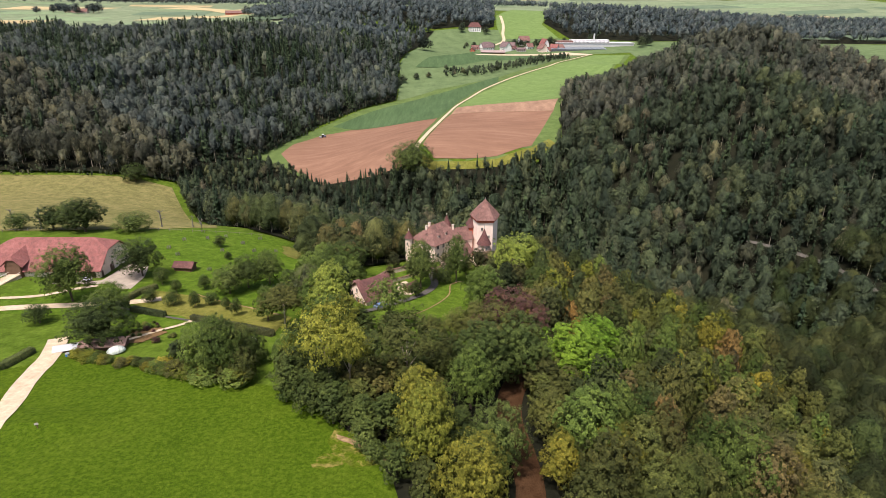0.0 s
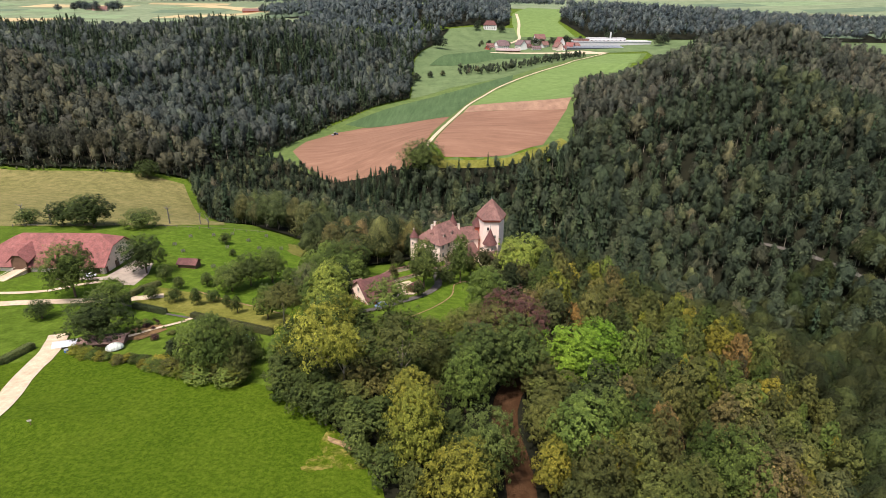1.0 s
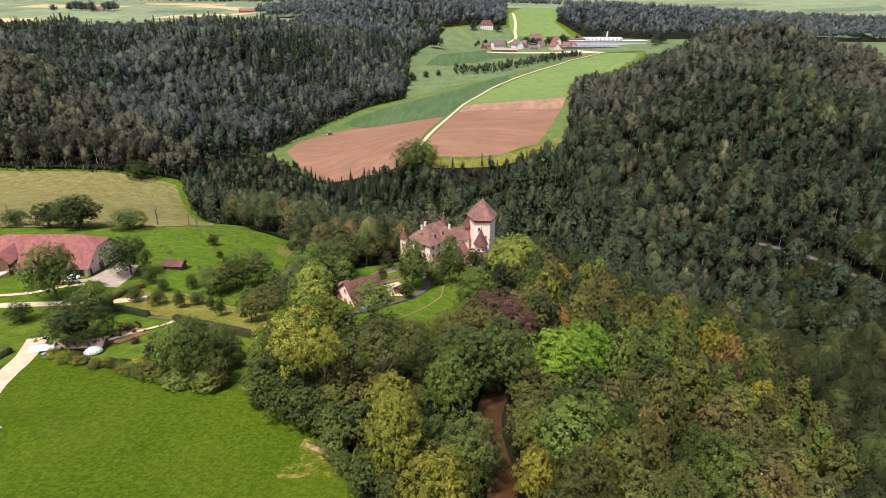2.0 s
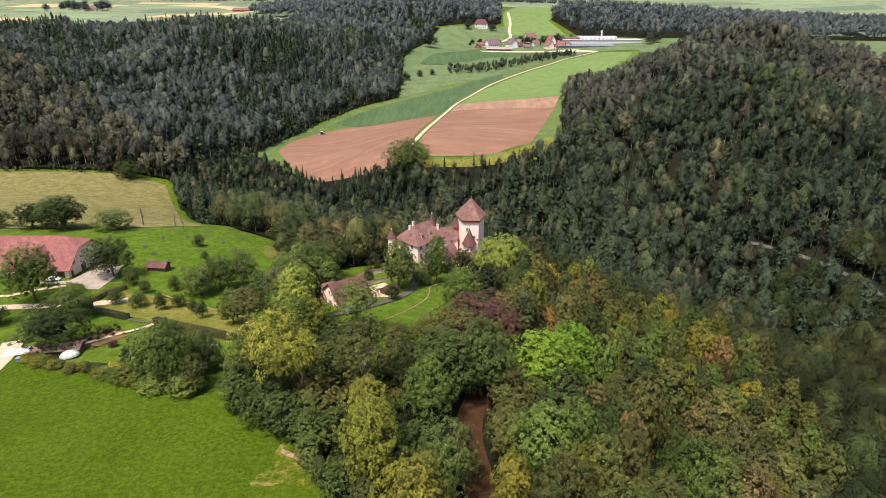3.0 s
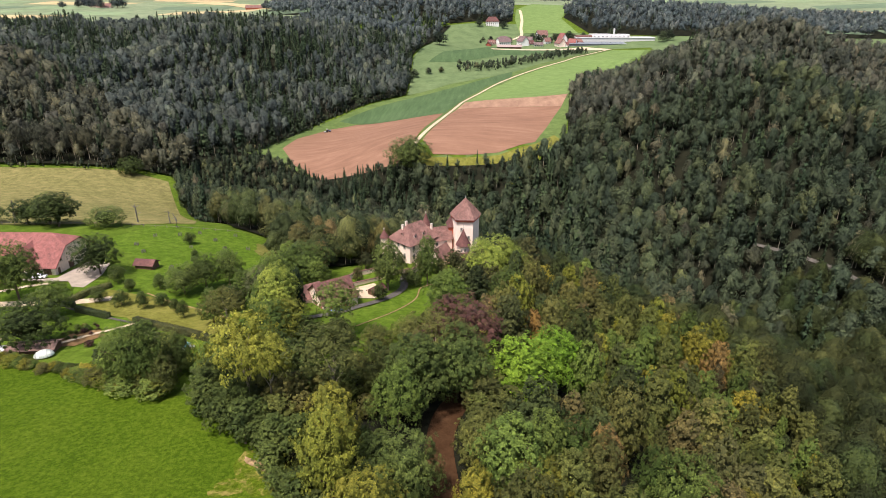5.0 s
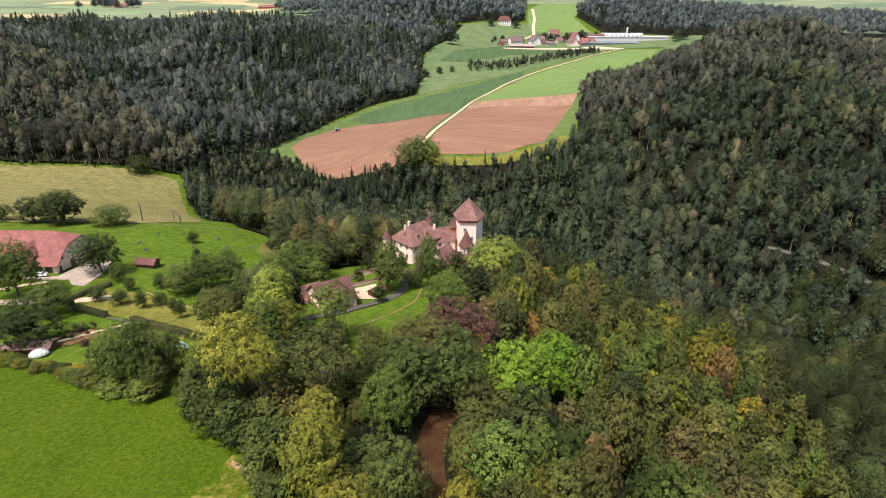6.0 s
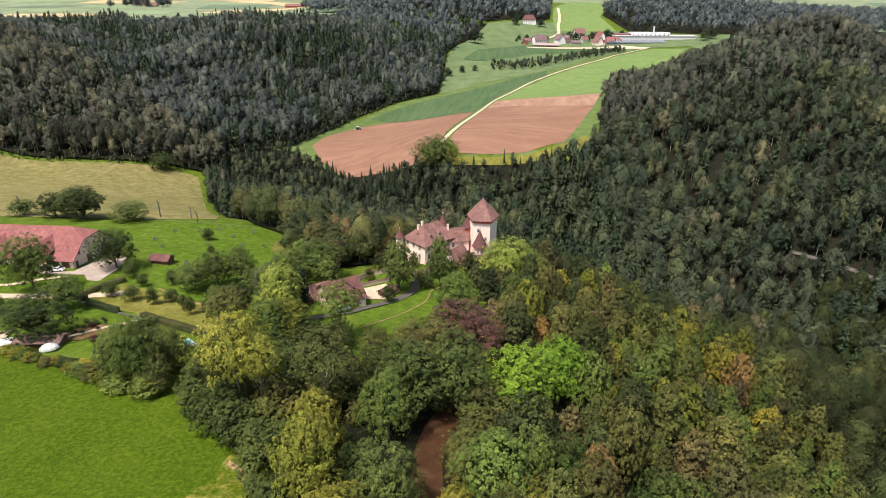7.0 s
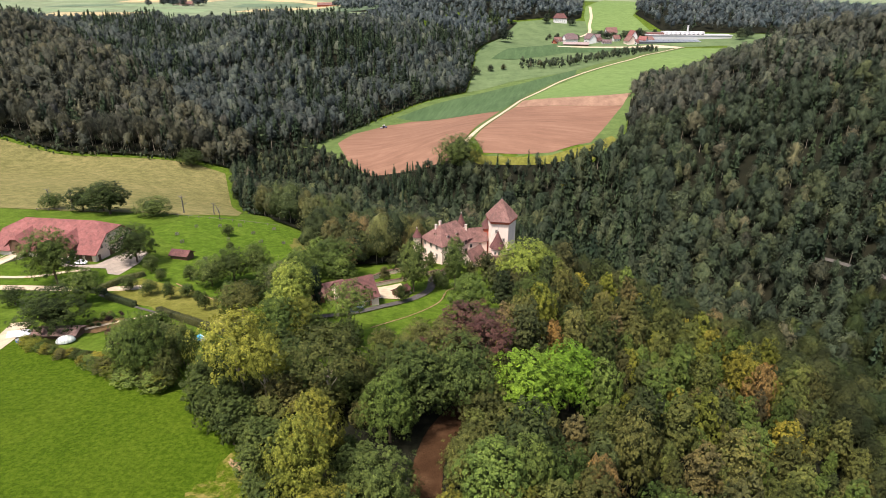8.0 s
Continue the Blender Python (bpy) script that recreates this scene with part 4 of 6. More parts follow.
# Buildings
def part(name, bm, mat, parent, label=""):
    """Links a bmesh as one mesh object under a thing or a part."""
    me = bpy.data.meshes.new(name)
    bmesh.ops.recalc_face_normals(bm, faces=bm.faces[:])
    bm.to_mesh(me)
    bm.free()
    me.materials.append(mat)
    o = new(name, me)
    o.parent = parent
    if label:
        o["label"] = label
    return o


def solid(faces, thick=0.0):
    """A bmesh from faces given as lists of points, welded; with thickness on request."""
    bm = bmesh.new()
    for f in faces:
        bm.faces.new([bm.verts.new(p) for p in f])
    bmesh.ops.remove_doubles(bm, verts=bm.verts[:], dist=0.001)
    bmesh.ops.recalc_face_normals(bm, faces=bm.faces[:])
    if thick:
        bmesh.ops.solidify(bm, geom=bm.faces[:], thickness=thick)
    return bm


def box(x0, x1, y0, y1, z0, z1, bevel=0.0):
    bm = bmesh.new()
    bmesh.ops.create_cube(bm, size=1, matrix=Matrix.Translation(((x0 + x1) / 2, (y0 + y1) / 2, (z0 + z1) / 2)) @ Matrix.Diagonal((x1 - x0, y1 - y0, z1 - z0, 1)))
    if bevel:
        bmesh.ops.bevel(bm, geom=bm.edges[:], offset=bevel, segments=2, affect="EDGES")
    return bm


def prism(outline, z0, z1, scale_top=1.0, centre=(0, 0)):
    """An upright prism over an outline."""
    n = len(outline)
    lo = [(x, y, z0) for x, y in outline]
    hi = [(centre[0] + (x - centre[0]) * scale_top, centre[1] + (y - centre[1]) * scale_top, z1) for x, y in outline]
    return solid([lo, hi] + [[lo[i], lo[(i + 1) % n], hi[(i + 1) % n], hi[i]] for i in range(n)])


def thing(name, x, y, z, turn=0, label="", category="", group=""):
    o = new(name)
    o.location, o.rotation_euler = (x, y, z), (0, 0, radians(turn))
    return tagged(o, label, category, group)


def window(parent, x, y, z, turn, w=1.0, h=1.5, shutters=None):
    """A window set into a wall: surround, dark pane behind a cross bar, sill, shutters at its sides on request."""
    m = pose(x, y, z, 0, 0, turn)
    bm = bmesh.new()
    for a, b, c, d in ((-w / 2 - 0.12, -w / 2, -0.12, h + 0.12), (w / 2, w / 2 + 0.12, -0.12, h + 0.12), (-w / 2, w / 2, h, h + 0.12), (-0.04, 0.04, 0, h)):
        bmesh.ops.create_cube(bm, size=1, matrix=Matrix.Translation(((a + b) / 2, -0.03, (c + d) / 2)) @ Matrix.Diagonal((b - a, 0.12, d - c, 1)))
    me = bpy.data.meshes.new("window")
    bm.to_mesh(me)
    bm.free()
    me.materials.append(STONE)
    o = new("window", me)
    o.parent, o.matrix_basis = parent, m
    part("pane", box(-w / 2, w / 2, -0.02, 0.02, 0, h), PANE, o, "dark window glass")
    part("sill", box(-w / 2 - 0.15, w / 2 + 0.15, -0.2, 0.0, -0.2, -0.1), STONE, o)
    if shutters:
        for s in (-1, 1):
            part("shutter", box(s * (w * 0.8) - w * 0.24, s * (w * 0.8) + w * 0.24, -0.09, -0.02, -0.05, h + 0.05, 0.02), shutters, o, "painted wooden shutter")
    return o


def roof_faces(l, w, eave, ridge, kind, over=0.5, hip=None, hip2=None):
    """Roof planes over a rectangle 0..l by 0..w with its ridge along l: gable, hip or half-hip."""
    drop = (ridge - eave) / (w / 2) * over
    y0, y1, ze, ym = -over, w + over, eave - drop, w / 2
    if kind == "gable":
        a, b = (-over, ym, ridge), (l + over, ym, ridge)
        return [[(-over, y0, ze), (l + over, y0, ze), b, a], [(l + over, y1, ze), (-over, y1, ze), a, b]]
    run = hip or w / 2
    if kind == "hip":
        a, b = (run, ym, ridge), (l - (hip2 or run), ym, ridge)
        c = [(-over, y0, ze), (l + over, y0, ze), (l + over, y1, ze), (-over, y1, ze)]
        return [[c[0], c[1], b, a], [c[1], c[2], b], [c[2], c[3], a, b], [c[3], c[0], a]]
    # half-hip: the gables are cut off by small sloping planes
    cut = eave + (ridge - eave) * 0.6
    yc0, yc1 = w / 2 * 0.6, w - w / 2 * 0.6
    a, b = (run, ym, ridge), (l - run, ym, ridge)
    x0, x1 = -over, l + over
    return [[(x0, y0, ze), (x1, y0, ze), (x1, yc0, cut), b, a, (x0, yc0, cut)], [(x1, y1, ze), (x0, y1, ze), (x0, yc1, cut), a, b, (x1, yc1, cut)],
            [(x1, yc0, cut), (x1, yc1, cut), b], [(x0, yc1, cut), (x0, yc0, cut), a]]


def house(name, x, y, z, turn, l, w, eave, ridge, kind, wall_mat, roof_mat, label, category="house", hip=None, over=0.5, depth=3.0, group="", thick=0.22, hip2=None):
    """A building over a rectangle: walls with gables, a thick overhanging roof, a foundation into the slope. Origin at its front corner."""
    h = thing(name, x, y, z, turn, label, category, group)
    faces = []
    c = [(0, 0), (l, 0), (l, w), (0, w)]
    for i in range(4):
        (ax, ay), (bx, by) = c[i], c[(i + 1) % 4]
        f = [(ax, ay, -depth), (bx, by, -depth), (bx, by, eave)]
        if i in (1, 3) and kind == "gable":
            f.append(((ax + bx) / 2, (ay + by) / 2, ridge - 0.05))
        if i in (1, 3) and kind == "half":
            cut = eave + (ridge - eave) * 0.6 - 0.05
            for k in (0.7, 0.3):
                f.append((ax + (bx - ax) * k, ay + (by - ay) * k, cut))
        f.append((ax, ay, eave))
        faces.append(f)
    part("wall", solid(faces, 0.35), wall_mat, h)
    part("roof", solid(roof_faces(l, w, eave, ridge, kind, over, hip, hip2), thick), roof_mat, h)
    return h


def chimney(parent, x, y, z, top):
    c = part("chimney", box(x - 0.4, x + 0.4, y - 0.4, y + 0.4, z, top, 0.04), PLASTER, parent, "whitewashed chimney stack")
    part("cap", box(x - 0.5, x + 0.5, y - 0.5, y + 0.5, top, top + 0.15, 0.03), STONE, c)


def round_tower(name, x, y, z, r, body, peak, roof_r, label, windows=(), finial=1.6):
    """A round turret with a cone roof that flares at the eave and carries a finial."""
    o = thing(name, x, y, z, 0, label, "tower")
    ring = [(math.cos(a) * r, math.sin(a) * r) for a in (k * math.pi / 12 for k in range(24))]
    part("wall", prism(ring, -5, body), PLASTER, o)
    faces, rows = [], [(roof_r, body - 0.3), (roof_r * 0.72, body + (peak - body) * 0.2), (roof_r * 0.36, body + (peak - body) * 0.58), (0.06, peak)]
    for (r0, z0), (r1, z1) in zip(rows, rows[1:]):
        for k in range(24):
            a, b = k * math.pi / 12, (k + 1) * math.pi / 12
            faces.append([(math.cos(a) * r0, math.sin(a) * r0, z0), (math.cos(b) * r0, math.sin(b) * r0, z0), (math.cos(b) * r1, math.sin(b) * r1, z1), (math.cos(a) * r1, math.sin(a) * r1, z1)])
    part("roof", solid(faces, 0.15), TILE_DARK, o)
    fin = bmesh.new()
    bmesh.ops.create_cone(fin, segments=8, radius1=0.16, radius2=0.04, depth=finial, matrix=Matrix.Translation((0, 0, peak + finial / 2 - 0.1)))
    bmesh.ops.create_uvsphere(fin, u_segments=8, v_segments=6, radius=0.24, matrix=Matrix.Translation((0, 0, peak + finial * 0.4)))
    part("finial", fin, STONE, o)
    for a, wz in windows:
        t = radians(a)
        window(o, math.cos(t) * r, math.sin(t) * r, wz, a + 90, 0.6, 1.0)
    return o


def tile_mat(name, low, mid, high, weather):
    """Old clay tiles: fine courses, patches of newer and mossier tiles, streaks of weather."""
    m, n, links, b = material(name, 0.85)
    vec = coords(n, links, 1.0)
    patch = noise_node(n, links, vec, 0.35, 4.0, 0.65)
    grain = noise_node(n, links, coords(n, links, (1, 1, 0.35)), 2.6, 5.0, 0.8)
    wave = n.new("ShaderNodeTexWave")
    wave.bands_direction = "Z"
    wave.inputs["Scale"].default_value, wave.inputs["Distortion"].default_value = 1.1, 0.6
    links.new(vec, wave.inputs["Vector"])
    c = mixed(n, links, 0.5, ramp(n, links, patch, [(0.32, low), (0.5, mid), (0.68, high)]), ramp(n, links, grain, [(0.35, tuple(v * 0.6 for v in mid)), (0.5, mid), (0.68, tuple(v * 1.5 for v in high))]))
    dirt = ramp(n, links, noise_node(n, links, coords(n, links, (0.5, 0.5, 0.08)), 1.4, 3.0), [(0.45, (0, 0, 0)), (0.7, (1, 1, 1))])
    c = mixed(n, links, mixed(n, links, 0.45, (0, 0, 0), dirt), c, weather)
    links.new(c, b.inputs["Base Color"])
    bump(n, links, b, wave.outputs["Fac"], 0.6, 0.06)
    return m


PLASTER = plain_mat("lime_plaster", (0.78, 0.62, 0.53), 0.9, 2.0, 0.16, patch=0.3)
PALE_PLASTER = plain_mat("pale_plaster", (0.8, 0.65, 0.56), 0.9, 2.0, 0.14, patch=0.3)
STONE = plain_mat("cut_stone", (0.42, 0.38, 0.33), 0.85, 4.0, 0.25)
TILE_CASTLE = tile_mat("brown_clay_tiles", (0.085, 0.046, 0.04), (0.165, 0.086, 0.074), (0.25, 0.14, 0.12), (0.055, 0.038, 0.034))
TILE_DARK = tile_mat("dark_clay_tiles", (0.06, 0.028, 0.027), (0.11, 0.048, 0.044), (0.16, 0.075, 0.068), (0.04, 0.026, 0.025))
TILE_RED = tile_mat("red_clay_tiles", (0.12, 0.048, 0.044), (0.2, 0.075, 0.068), (0.275, 0.115, 0.104), (0.07, 0.04, 0.038))
TIMBER = plain_mat("weathered_timber", (0.13, 0.075, 0.05), 0.9, 5.0, 0.4)
RED_TIMBER = plain_mat("red_painted_timber", (0.4, 0.1, 0.06), 0.8, 4.0, 0.25)
PANE = plain_mat("dark_glass", (0.02, 0.024, 0.03), 0.12, 1.0, 0.1)
WHITE = plain_mat("white_paint", (0.72, 0.72, 0.7), 0.6, 3.0, 0.08)
GREY_METAL = plain_mat("grey_sheet_metal", (0.35, 0.36, 0.38), 0.45, 2.0, 0.15, 0.6)
CASTLE = "pale plastered castle building with brown tiled roof"

# The castle
GROUND_Z = -5.0
main = house("castle_house", -3.4, 229.4, GROUND_Z, 48, 14.5, 12.5, 10, 15.6, "hip", PLASTER, TILE_CASTLE, "cream plastered castle house with steep brown tiled hip roof", "castle", hip=4.5, over=0.7, depth=6, hip2=2.2)
for k in range(4):
    window(main, 1.9 + k * 3.4, -0.05, 7.4, 0, 1.0, 1.6)
    window(main, 1.9 + k * 3.4, -0.05, 3.8, 0, 1.0, 1.6)
for k in range(3):
    window(main, -0.05, 10.4 - k * 3.6, 7.4, -90, 1.0, 1.6)
    window(main, -0.05, 10.4 - k * 3.6, 3.8, -90, 1.0, 1.6)
chimney(main, 3.2, 7.6, 12.5, 15.4)
chimney(main, 6.0, 8.6, 13.0, 15.9)
for dx, dy, tz in ((4.4, 1.6, 0), (9.0, 1.6, 0)):
    d = part("dormer", box(dx - 0.5, dx + 0.5, dy, dy + 1.6, 11.2, 12.6, 0.03), PLASTER, main)
    part("dormer_roof", solid([[(dx - 0.75, dy - 0.3, 12.45), (dx, dy - 0.3, 13.2), (dx, dy + 2.6, 13.2), (dx - 0.75, dy + 2.2, 12.45)], [(dx + 0.75, dy - 0.3, 12.45), (dx, dy - 0.3, 13.2), (dx, dy + 2.6, 13.2), (dx + 0.75, dy + 2.2, 12.45)]], 0.1), TILE_CASTLE, d)
    part("pane", box(dx - 0.3, dx + 0.3, dy - 0.05, dy, 11.6, 12.3), PANE, d)
d = part("dormer", box(1.6, 3.2, 5.4, 6.4, 11.2, 12.6, 0.03), PLASTER, main)
part("dormer_roof", solid([[(1.2, 5.1, 12.45), (1.2, 5.9, 13.2), (3.9, 5.9, 13.2), (3.6, 5.1, 12.45)], [(1.2, 6.7, 12.45), (1.2, 5.9, 13.2), (3.9, 5.9, 13.2), (3.6, 6.7, 12.45)]], 0.1), TILE_CASTLE, d)

round_tower("corner_turret", -14.4, 236.4, GROUND_Z, 1.5, 10.6, 13.6, 1.95, "slim round plastered turret with a pointed roof", [(250, 7.5)], 1.0)
round_tower("stair_turret", 1.6, 247.5, GROUND_Z, 1.8, 12.0, 16.8, 2.2, "stair turret with a slender pointed roof", (), 1.0)
round_tower("round_tower", 17.3, 236.2, GROUND_Z, 2.4, 8.2, 14.6, 3.1, "round castle tower with flared conical tiled roof", [(255, 5.6), (290, 5.6)], 2.0)

keep = thing("castle_keep", 17.9, 246, GROUND_Z, 0, "tall cream castle keep with a steep red-brown roof", "castle tower")
KEEP_PLAN = [(-3.3, -6.6), (3.2, -6.6), (5.7, 0.2), (3.4, 6.6), (-3.4, 6.6), (-5.6, 0.2)]
part("wall", prism(KEEP_PLAN, -6, 18.2), PALE_PLASTER, keep)
part("gallery", prism([(px * 1.07, py * 1.07) for px, py in KEEP_PLAN], 16.2, 17.2), RED_TIMBER, keep, "red timber band under the eaves")
roof = []
for (ax, ay), (bx, by) in zip(KEEP_PLAN, KEEP_PLAN[1:] + KEEP_PLAN[:1]):
    k0, k1 = 1.16, 0.86
    roof.append([(ax * k0, ay * k0, 17.3), (bx * k0, by * k0, 17.3), (bx * k1, by * k1, 19.3), (ax * k1, ay * k1, 19.3)])
    roof.append([(ax * k1, ay * k1, 19.3), (bx * k1, by * k1, 19.3), (0, -1.2, 24.8)])
part("roof", solid(roof, 0.2), TILE_CASTLE, keep)
fin = bmesh.new()
bmesh.ops.create_cone(fin, segments=8, radius1=0.14, radius2=0.03, depth=1.2, matrix=Matrix.Translation((0, -1.2, 25.2)))
part("finial", fin, GREY_METAL, keep)
for wx, wz in ((-1.4, 12.5), (1.5, 9.0)):
    window(keep, wx, -6.65, wz, 0, 0.7, 1.2)

h = house("castle_annex", 11.2, 243.5, GROUND_Z, 10, 4.6, 5, 13.2, 17.6, "hip", RED_TIMBER, TILE_DARK, "narrow castle annex with a steep dark roof beside the keep", "castle", hip=2.2)
h = house("castle_wing", 4.4, 238.6, GROUND_Z, 22, 9, 6.5, 8.4, 12.6, "gable", PLASTER, TILE_CASTLE, CASTLE, "castle", depth=6)
window(h, 2.4, -0.05, 5.6, 0, 0.9, 1.4)
window(h, 6.2, -0.05, 5.6, 0, 0.9, 1.4)
chimney(h, 1.0, 3.0, 11, 14.2)
h = house("castle_outbuilding", 8.4, 229.6, GROUND_Z, 62, 9, 5.5, 4.2, 7.6, "gable", PLASTER, TILE_CASTLE, "low castle outbuilding with brown tiled roof", "castle", depth=6)
window(h, -0.05, 2.7, 2.2, -90, 0.8, 1.1)
h = house("castle_porch", 14.0, 230.0, GROUND_Z, 20, 7, 4.5, 2.6, 5.4, "gable", PLASTER, TILE_CASTLE, "low tiled building below the round tower", "castle", depth=8)

# Bridge walls and terrace below the castle
def wall_line(name, line, height, thick, mat, label, sink=3.0, category="wall"):
    """A garden or terrace wall along a line of the plan, level-topped from post to post, with a coping."""
    o = thing(name, line[0][0], line[0][1], 0, 0, label, category)
    base = Vector(line[0])
    for a, b in zip(line, line[1:]):
        a, b = Vector(a), Vector(b)
        s = (b - a).normalized()
        s = Vector((-s.y, s.x)) * thick / 2
        za, zb = float(land(a.x, a.y)), float(land(b.x, b.y))
        a2, b2 = a - base, b - base
        q = [a2 - s, b2 - s, b2 + s, a2 + s]
        zs = [za, zb, zb, za]
        lo = [(p.x, p.y, z - sink) for p, z in zip(q, zs)]
        hi = [(p.x, p.y, z + height) for p, z in zip(q, zs)]
        seg = part("wall_section", solid([lo, hi] + [[lo[i], lo[(i + 1) % 4], hi[(i + 1) % 4], hi[i]] for i in range(4)]), mat, o)
        q = [a2 - s * 1.3, b2 - s * 1.3, b2 + s * 1.3, a2 + s * 1.3]
        lo = [(p.x, p.y, z + height) for p, z in zip(q, zs)]
        hi = [(p.x, p.y, z + height + 0.15) for p, z in zip(q, zs)]
        part("coping", solid([lo, hi] + [[lo[i], lo[(i + 1) % 4], hi[(i + 1) % 4], hi[i]] for i in range(4)]), TILE_CASTLE, seg)
    return o


wall_line("terrace_wall", [(-27, 199), (-22, 212), (-14.5, 219), (-8, 224)], 1.6, 0.6, PLASTER, "plastered terrace wall with tiled coping")
wall_line("garden_wall", [(-23, 198), (-14, 207), (-8, 214), (-3, 219)], 1.1, 0.5, PLASTER, "low plastered garden wall with tiled coping")
wall_line("castle_bridge_wall", [(-2, 214), (1, 222), (-1, 229)], 2.2, 0.6, PLASTER, "plastered wall along the castle approach")
draped("terrace_lawn", [(-24, 202), (-14, 209), (-9, 216), (-12, 219), (-20, 212)], ORCHARD, 0.14, 3, "small mown terrace lawn", "lawn")
draped("courtyard", [(-20, 186), (-11, 187), (-8, 195), (-14, 204), (-22, 196)], GRAVEL, 0.2, 3, "pale gravel courtyard", "courtyard")
draped("castle_meadow", [(-14, 138), (-6, 134), (6, 142), (11, 165), (16, 184), (10, 200), (2, 202), (-6, 188), (-14, 172), (-12, 155)], ORCHARD, 0.16, 4, "sloping green castle meadow", "meadow")
ribbon("castle_road", [(-36, 160), (-22, 168), (-14, 178), (-7, 188), (-3, 200), (-4, 212), (-1, 222)], 2.8, ASPHALT, 0.34, "narrow grey road up to the castle", "road")
ribbon("castle_path", [(-12, 158), (-4, 172), (2, 188), (3, 201), (8, 206)], 0.5, DRY_EARTH, 0.3, "worn pale footpath across the meadow", "path")

gate = house("gatehouse", -24.6, 173.0, 4.2, 37, 11.5, 12, 4.2, 8.8, "gable", PALE_PLASTER, TILE_DARK, "whitewashed gatehouse with mottled brown tiled hip roof", "house", hip=4.5, depth=4)
for k in range(2):
    window(gate, 3.4 + k * 4.6, -0.05, 1.4, 0, 1.0, 1.5, RED_TIMBER)
for k in range(3):
    window(gate, -0.05, 10 - k * 4, 1.4, -90, 1.0, 1.5, RED_TIMBER)
window(gate, -0.05, 6, 5.0, -90, 0.9, 1.2)
h = house("gate_wing", -31.5, 179.0, 4.2, 37, 6, 7, 2.8, 6.0, "gable", PALE_PLASTER, TILE_CASTLE, "small whitewashed wing with a tiled gable roof", "house", depth=4)
window(h, -0.05, 4, 1.2, -90, 0.9, 1.2)
h = house("gate_shed", -36.0, 174.5, 6.0, 37, 5, 4, 2.2, 3.8, "gable", TIMBER, TILE_CASTLE, "low timber lean-to with a tiled roof", "shed", depth=3)
h = house("yard_shed", -11.5, 189.5, 2.6, 55, 5, 3, 2.0, 3.0, "gable", TIMBER, TILE_DARK, "small dark tiled shed beside the courtyard", "shed", depth=3)

# The barn
BARN_TURN = 1.5
barn = house("barn", -160, 192.6, 6.2, BARN_TURN, 38.6, 22, 3.7, 11.2, "half", PALE_PLASTER, TILE_RED, "large old barn with red tiled half-hipped roof", "barn", hip=5.5, over=1.2, depth=4, thick=0.3)
for k in range(2):
    part("door", box(31.0 + k * 3.6, 33.6 + k * 3.6, -0.1, -0.02, -0.4, 2.6, 0.02), TIMBER, barn, "dark wooden barn door")
for dx in (10.0, 27.5):
    # hood over a raised hay entrance: small gabled roof that cuts into the main roof
    # added dark box that stands for the shade inside the open entrance
    part("hood_opening", box(dx - 2.6, dx + 2.6, -1.35, 5.5, 0.6, 5.3), TIMBER, barn, "hay entrance, its shaded opening shown as a dark box")
    part("hood_roof", solid([[(dx - 4.0, -2.2, 5.0), (dx - 1.2, -1.9, 7.6), (dx, -0.6, 8.6), (dx, 9.0, 9.4), (dx - 3.6, 3.6, 5.9)], [(dx + 4.0, -2.2, 5.0), (dx + 1.2, -1.9, 7.6), (dx, -0.6, 8.6), (dx, 9.0, 9.4), (dx + 3.6, 3.6, 5.9)], [(dx - 1.2, -1.9, 7.6), (dx + 1.2, -1.9, 7.6), (dx, -0.6, 8.6)]], 0.2), TILE_RED, barn)
    part("hood_gable", solid([[(dx - 2.7, -1.4, 5.2), (dx + 2.7, -1.4, 5.2), (dx + 1.1, -1.5, 7.4), (dx - 1.1, -1.5, 7.4)]], 0.1), TIMBER, barn)
for wy, wz in ((4.0, 3.6), (9.5, 1.0), (13, 4.4), (17, 1.2)):
    window(barn, 38.66, wy, wz, 90, 0.9, 1.1)
part("gable_door", box(38.6, 38.72, 7.6, 10.2, -1.4, 1.6, 0.02), TIMBER, barn, "dark wooden gable door")
part("gable_door", box(38.6, 38.72, 1.4, 2.6, -0.6, 1.9, 0.02), TIMBER, barn, "dark wooden gable door")
long_ramp = thing("barn_ramp", -149.5, 192.5, 6.2, BARN_TURN - 12, "sloping earth and stone ramp to the barn loft", "ramp")
part("roadway", solid([[(-2, 0, 2.2), (2, 0, 2.2), (0.5, -20, 0.9), (-4.5, -20, 0.9)], [(-2, 0, -3), (2, 0, -3), (0.5, -20, -3), (-4.5, -20, -3)], [(-2, 0, 2.2), (-2, 0, -3), (-4.5, -20, -3), (-4.5, -20, 0.9)], [(2, 0, 2.2), (2, 0, -3), (0.5, -20, -3), (0.5, -20, 0.9)], [(0.5, -20, 0.9), (-4.5, -20, 0.9), (-4.5, -20, -3), (0.5, -20, -3)], [(-2, 0, 2.2), (2, 0, 2.2), (2, 0, -3), (-2, 0, -3)]]), GRAVEL, long_ramp)
for s in (-1, 1):
    part("parapet", solid([[(s * 2 - 0.15, 0, 3), (s * 2 + 0.15, 0, 3), (s * 2 + 0.05, -10, 2.4), (s * 2 - 0.25, -10, 2.4)], [(s * 2 - 0.15, 0, 1), (s * 2 + 0.15, 0, 1), (s * 2 + 0.05, -10, 1), (s * 2 - 0.25, -10, 1)]]), STONE, long_ramp)
short_ramp = thing("loft_ramp", -132.4, 192.4, 6.2, BARN_TURN, "short walled ramp to the barn loft", "ramp")
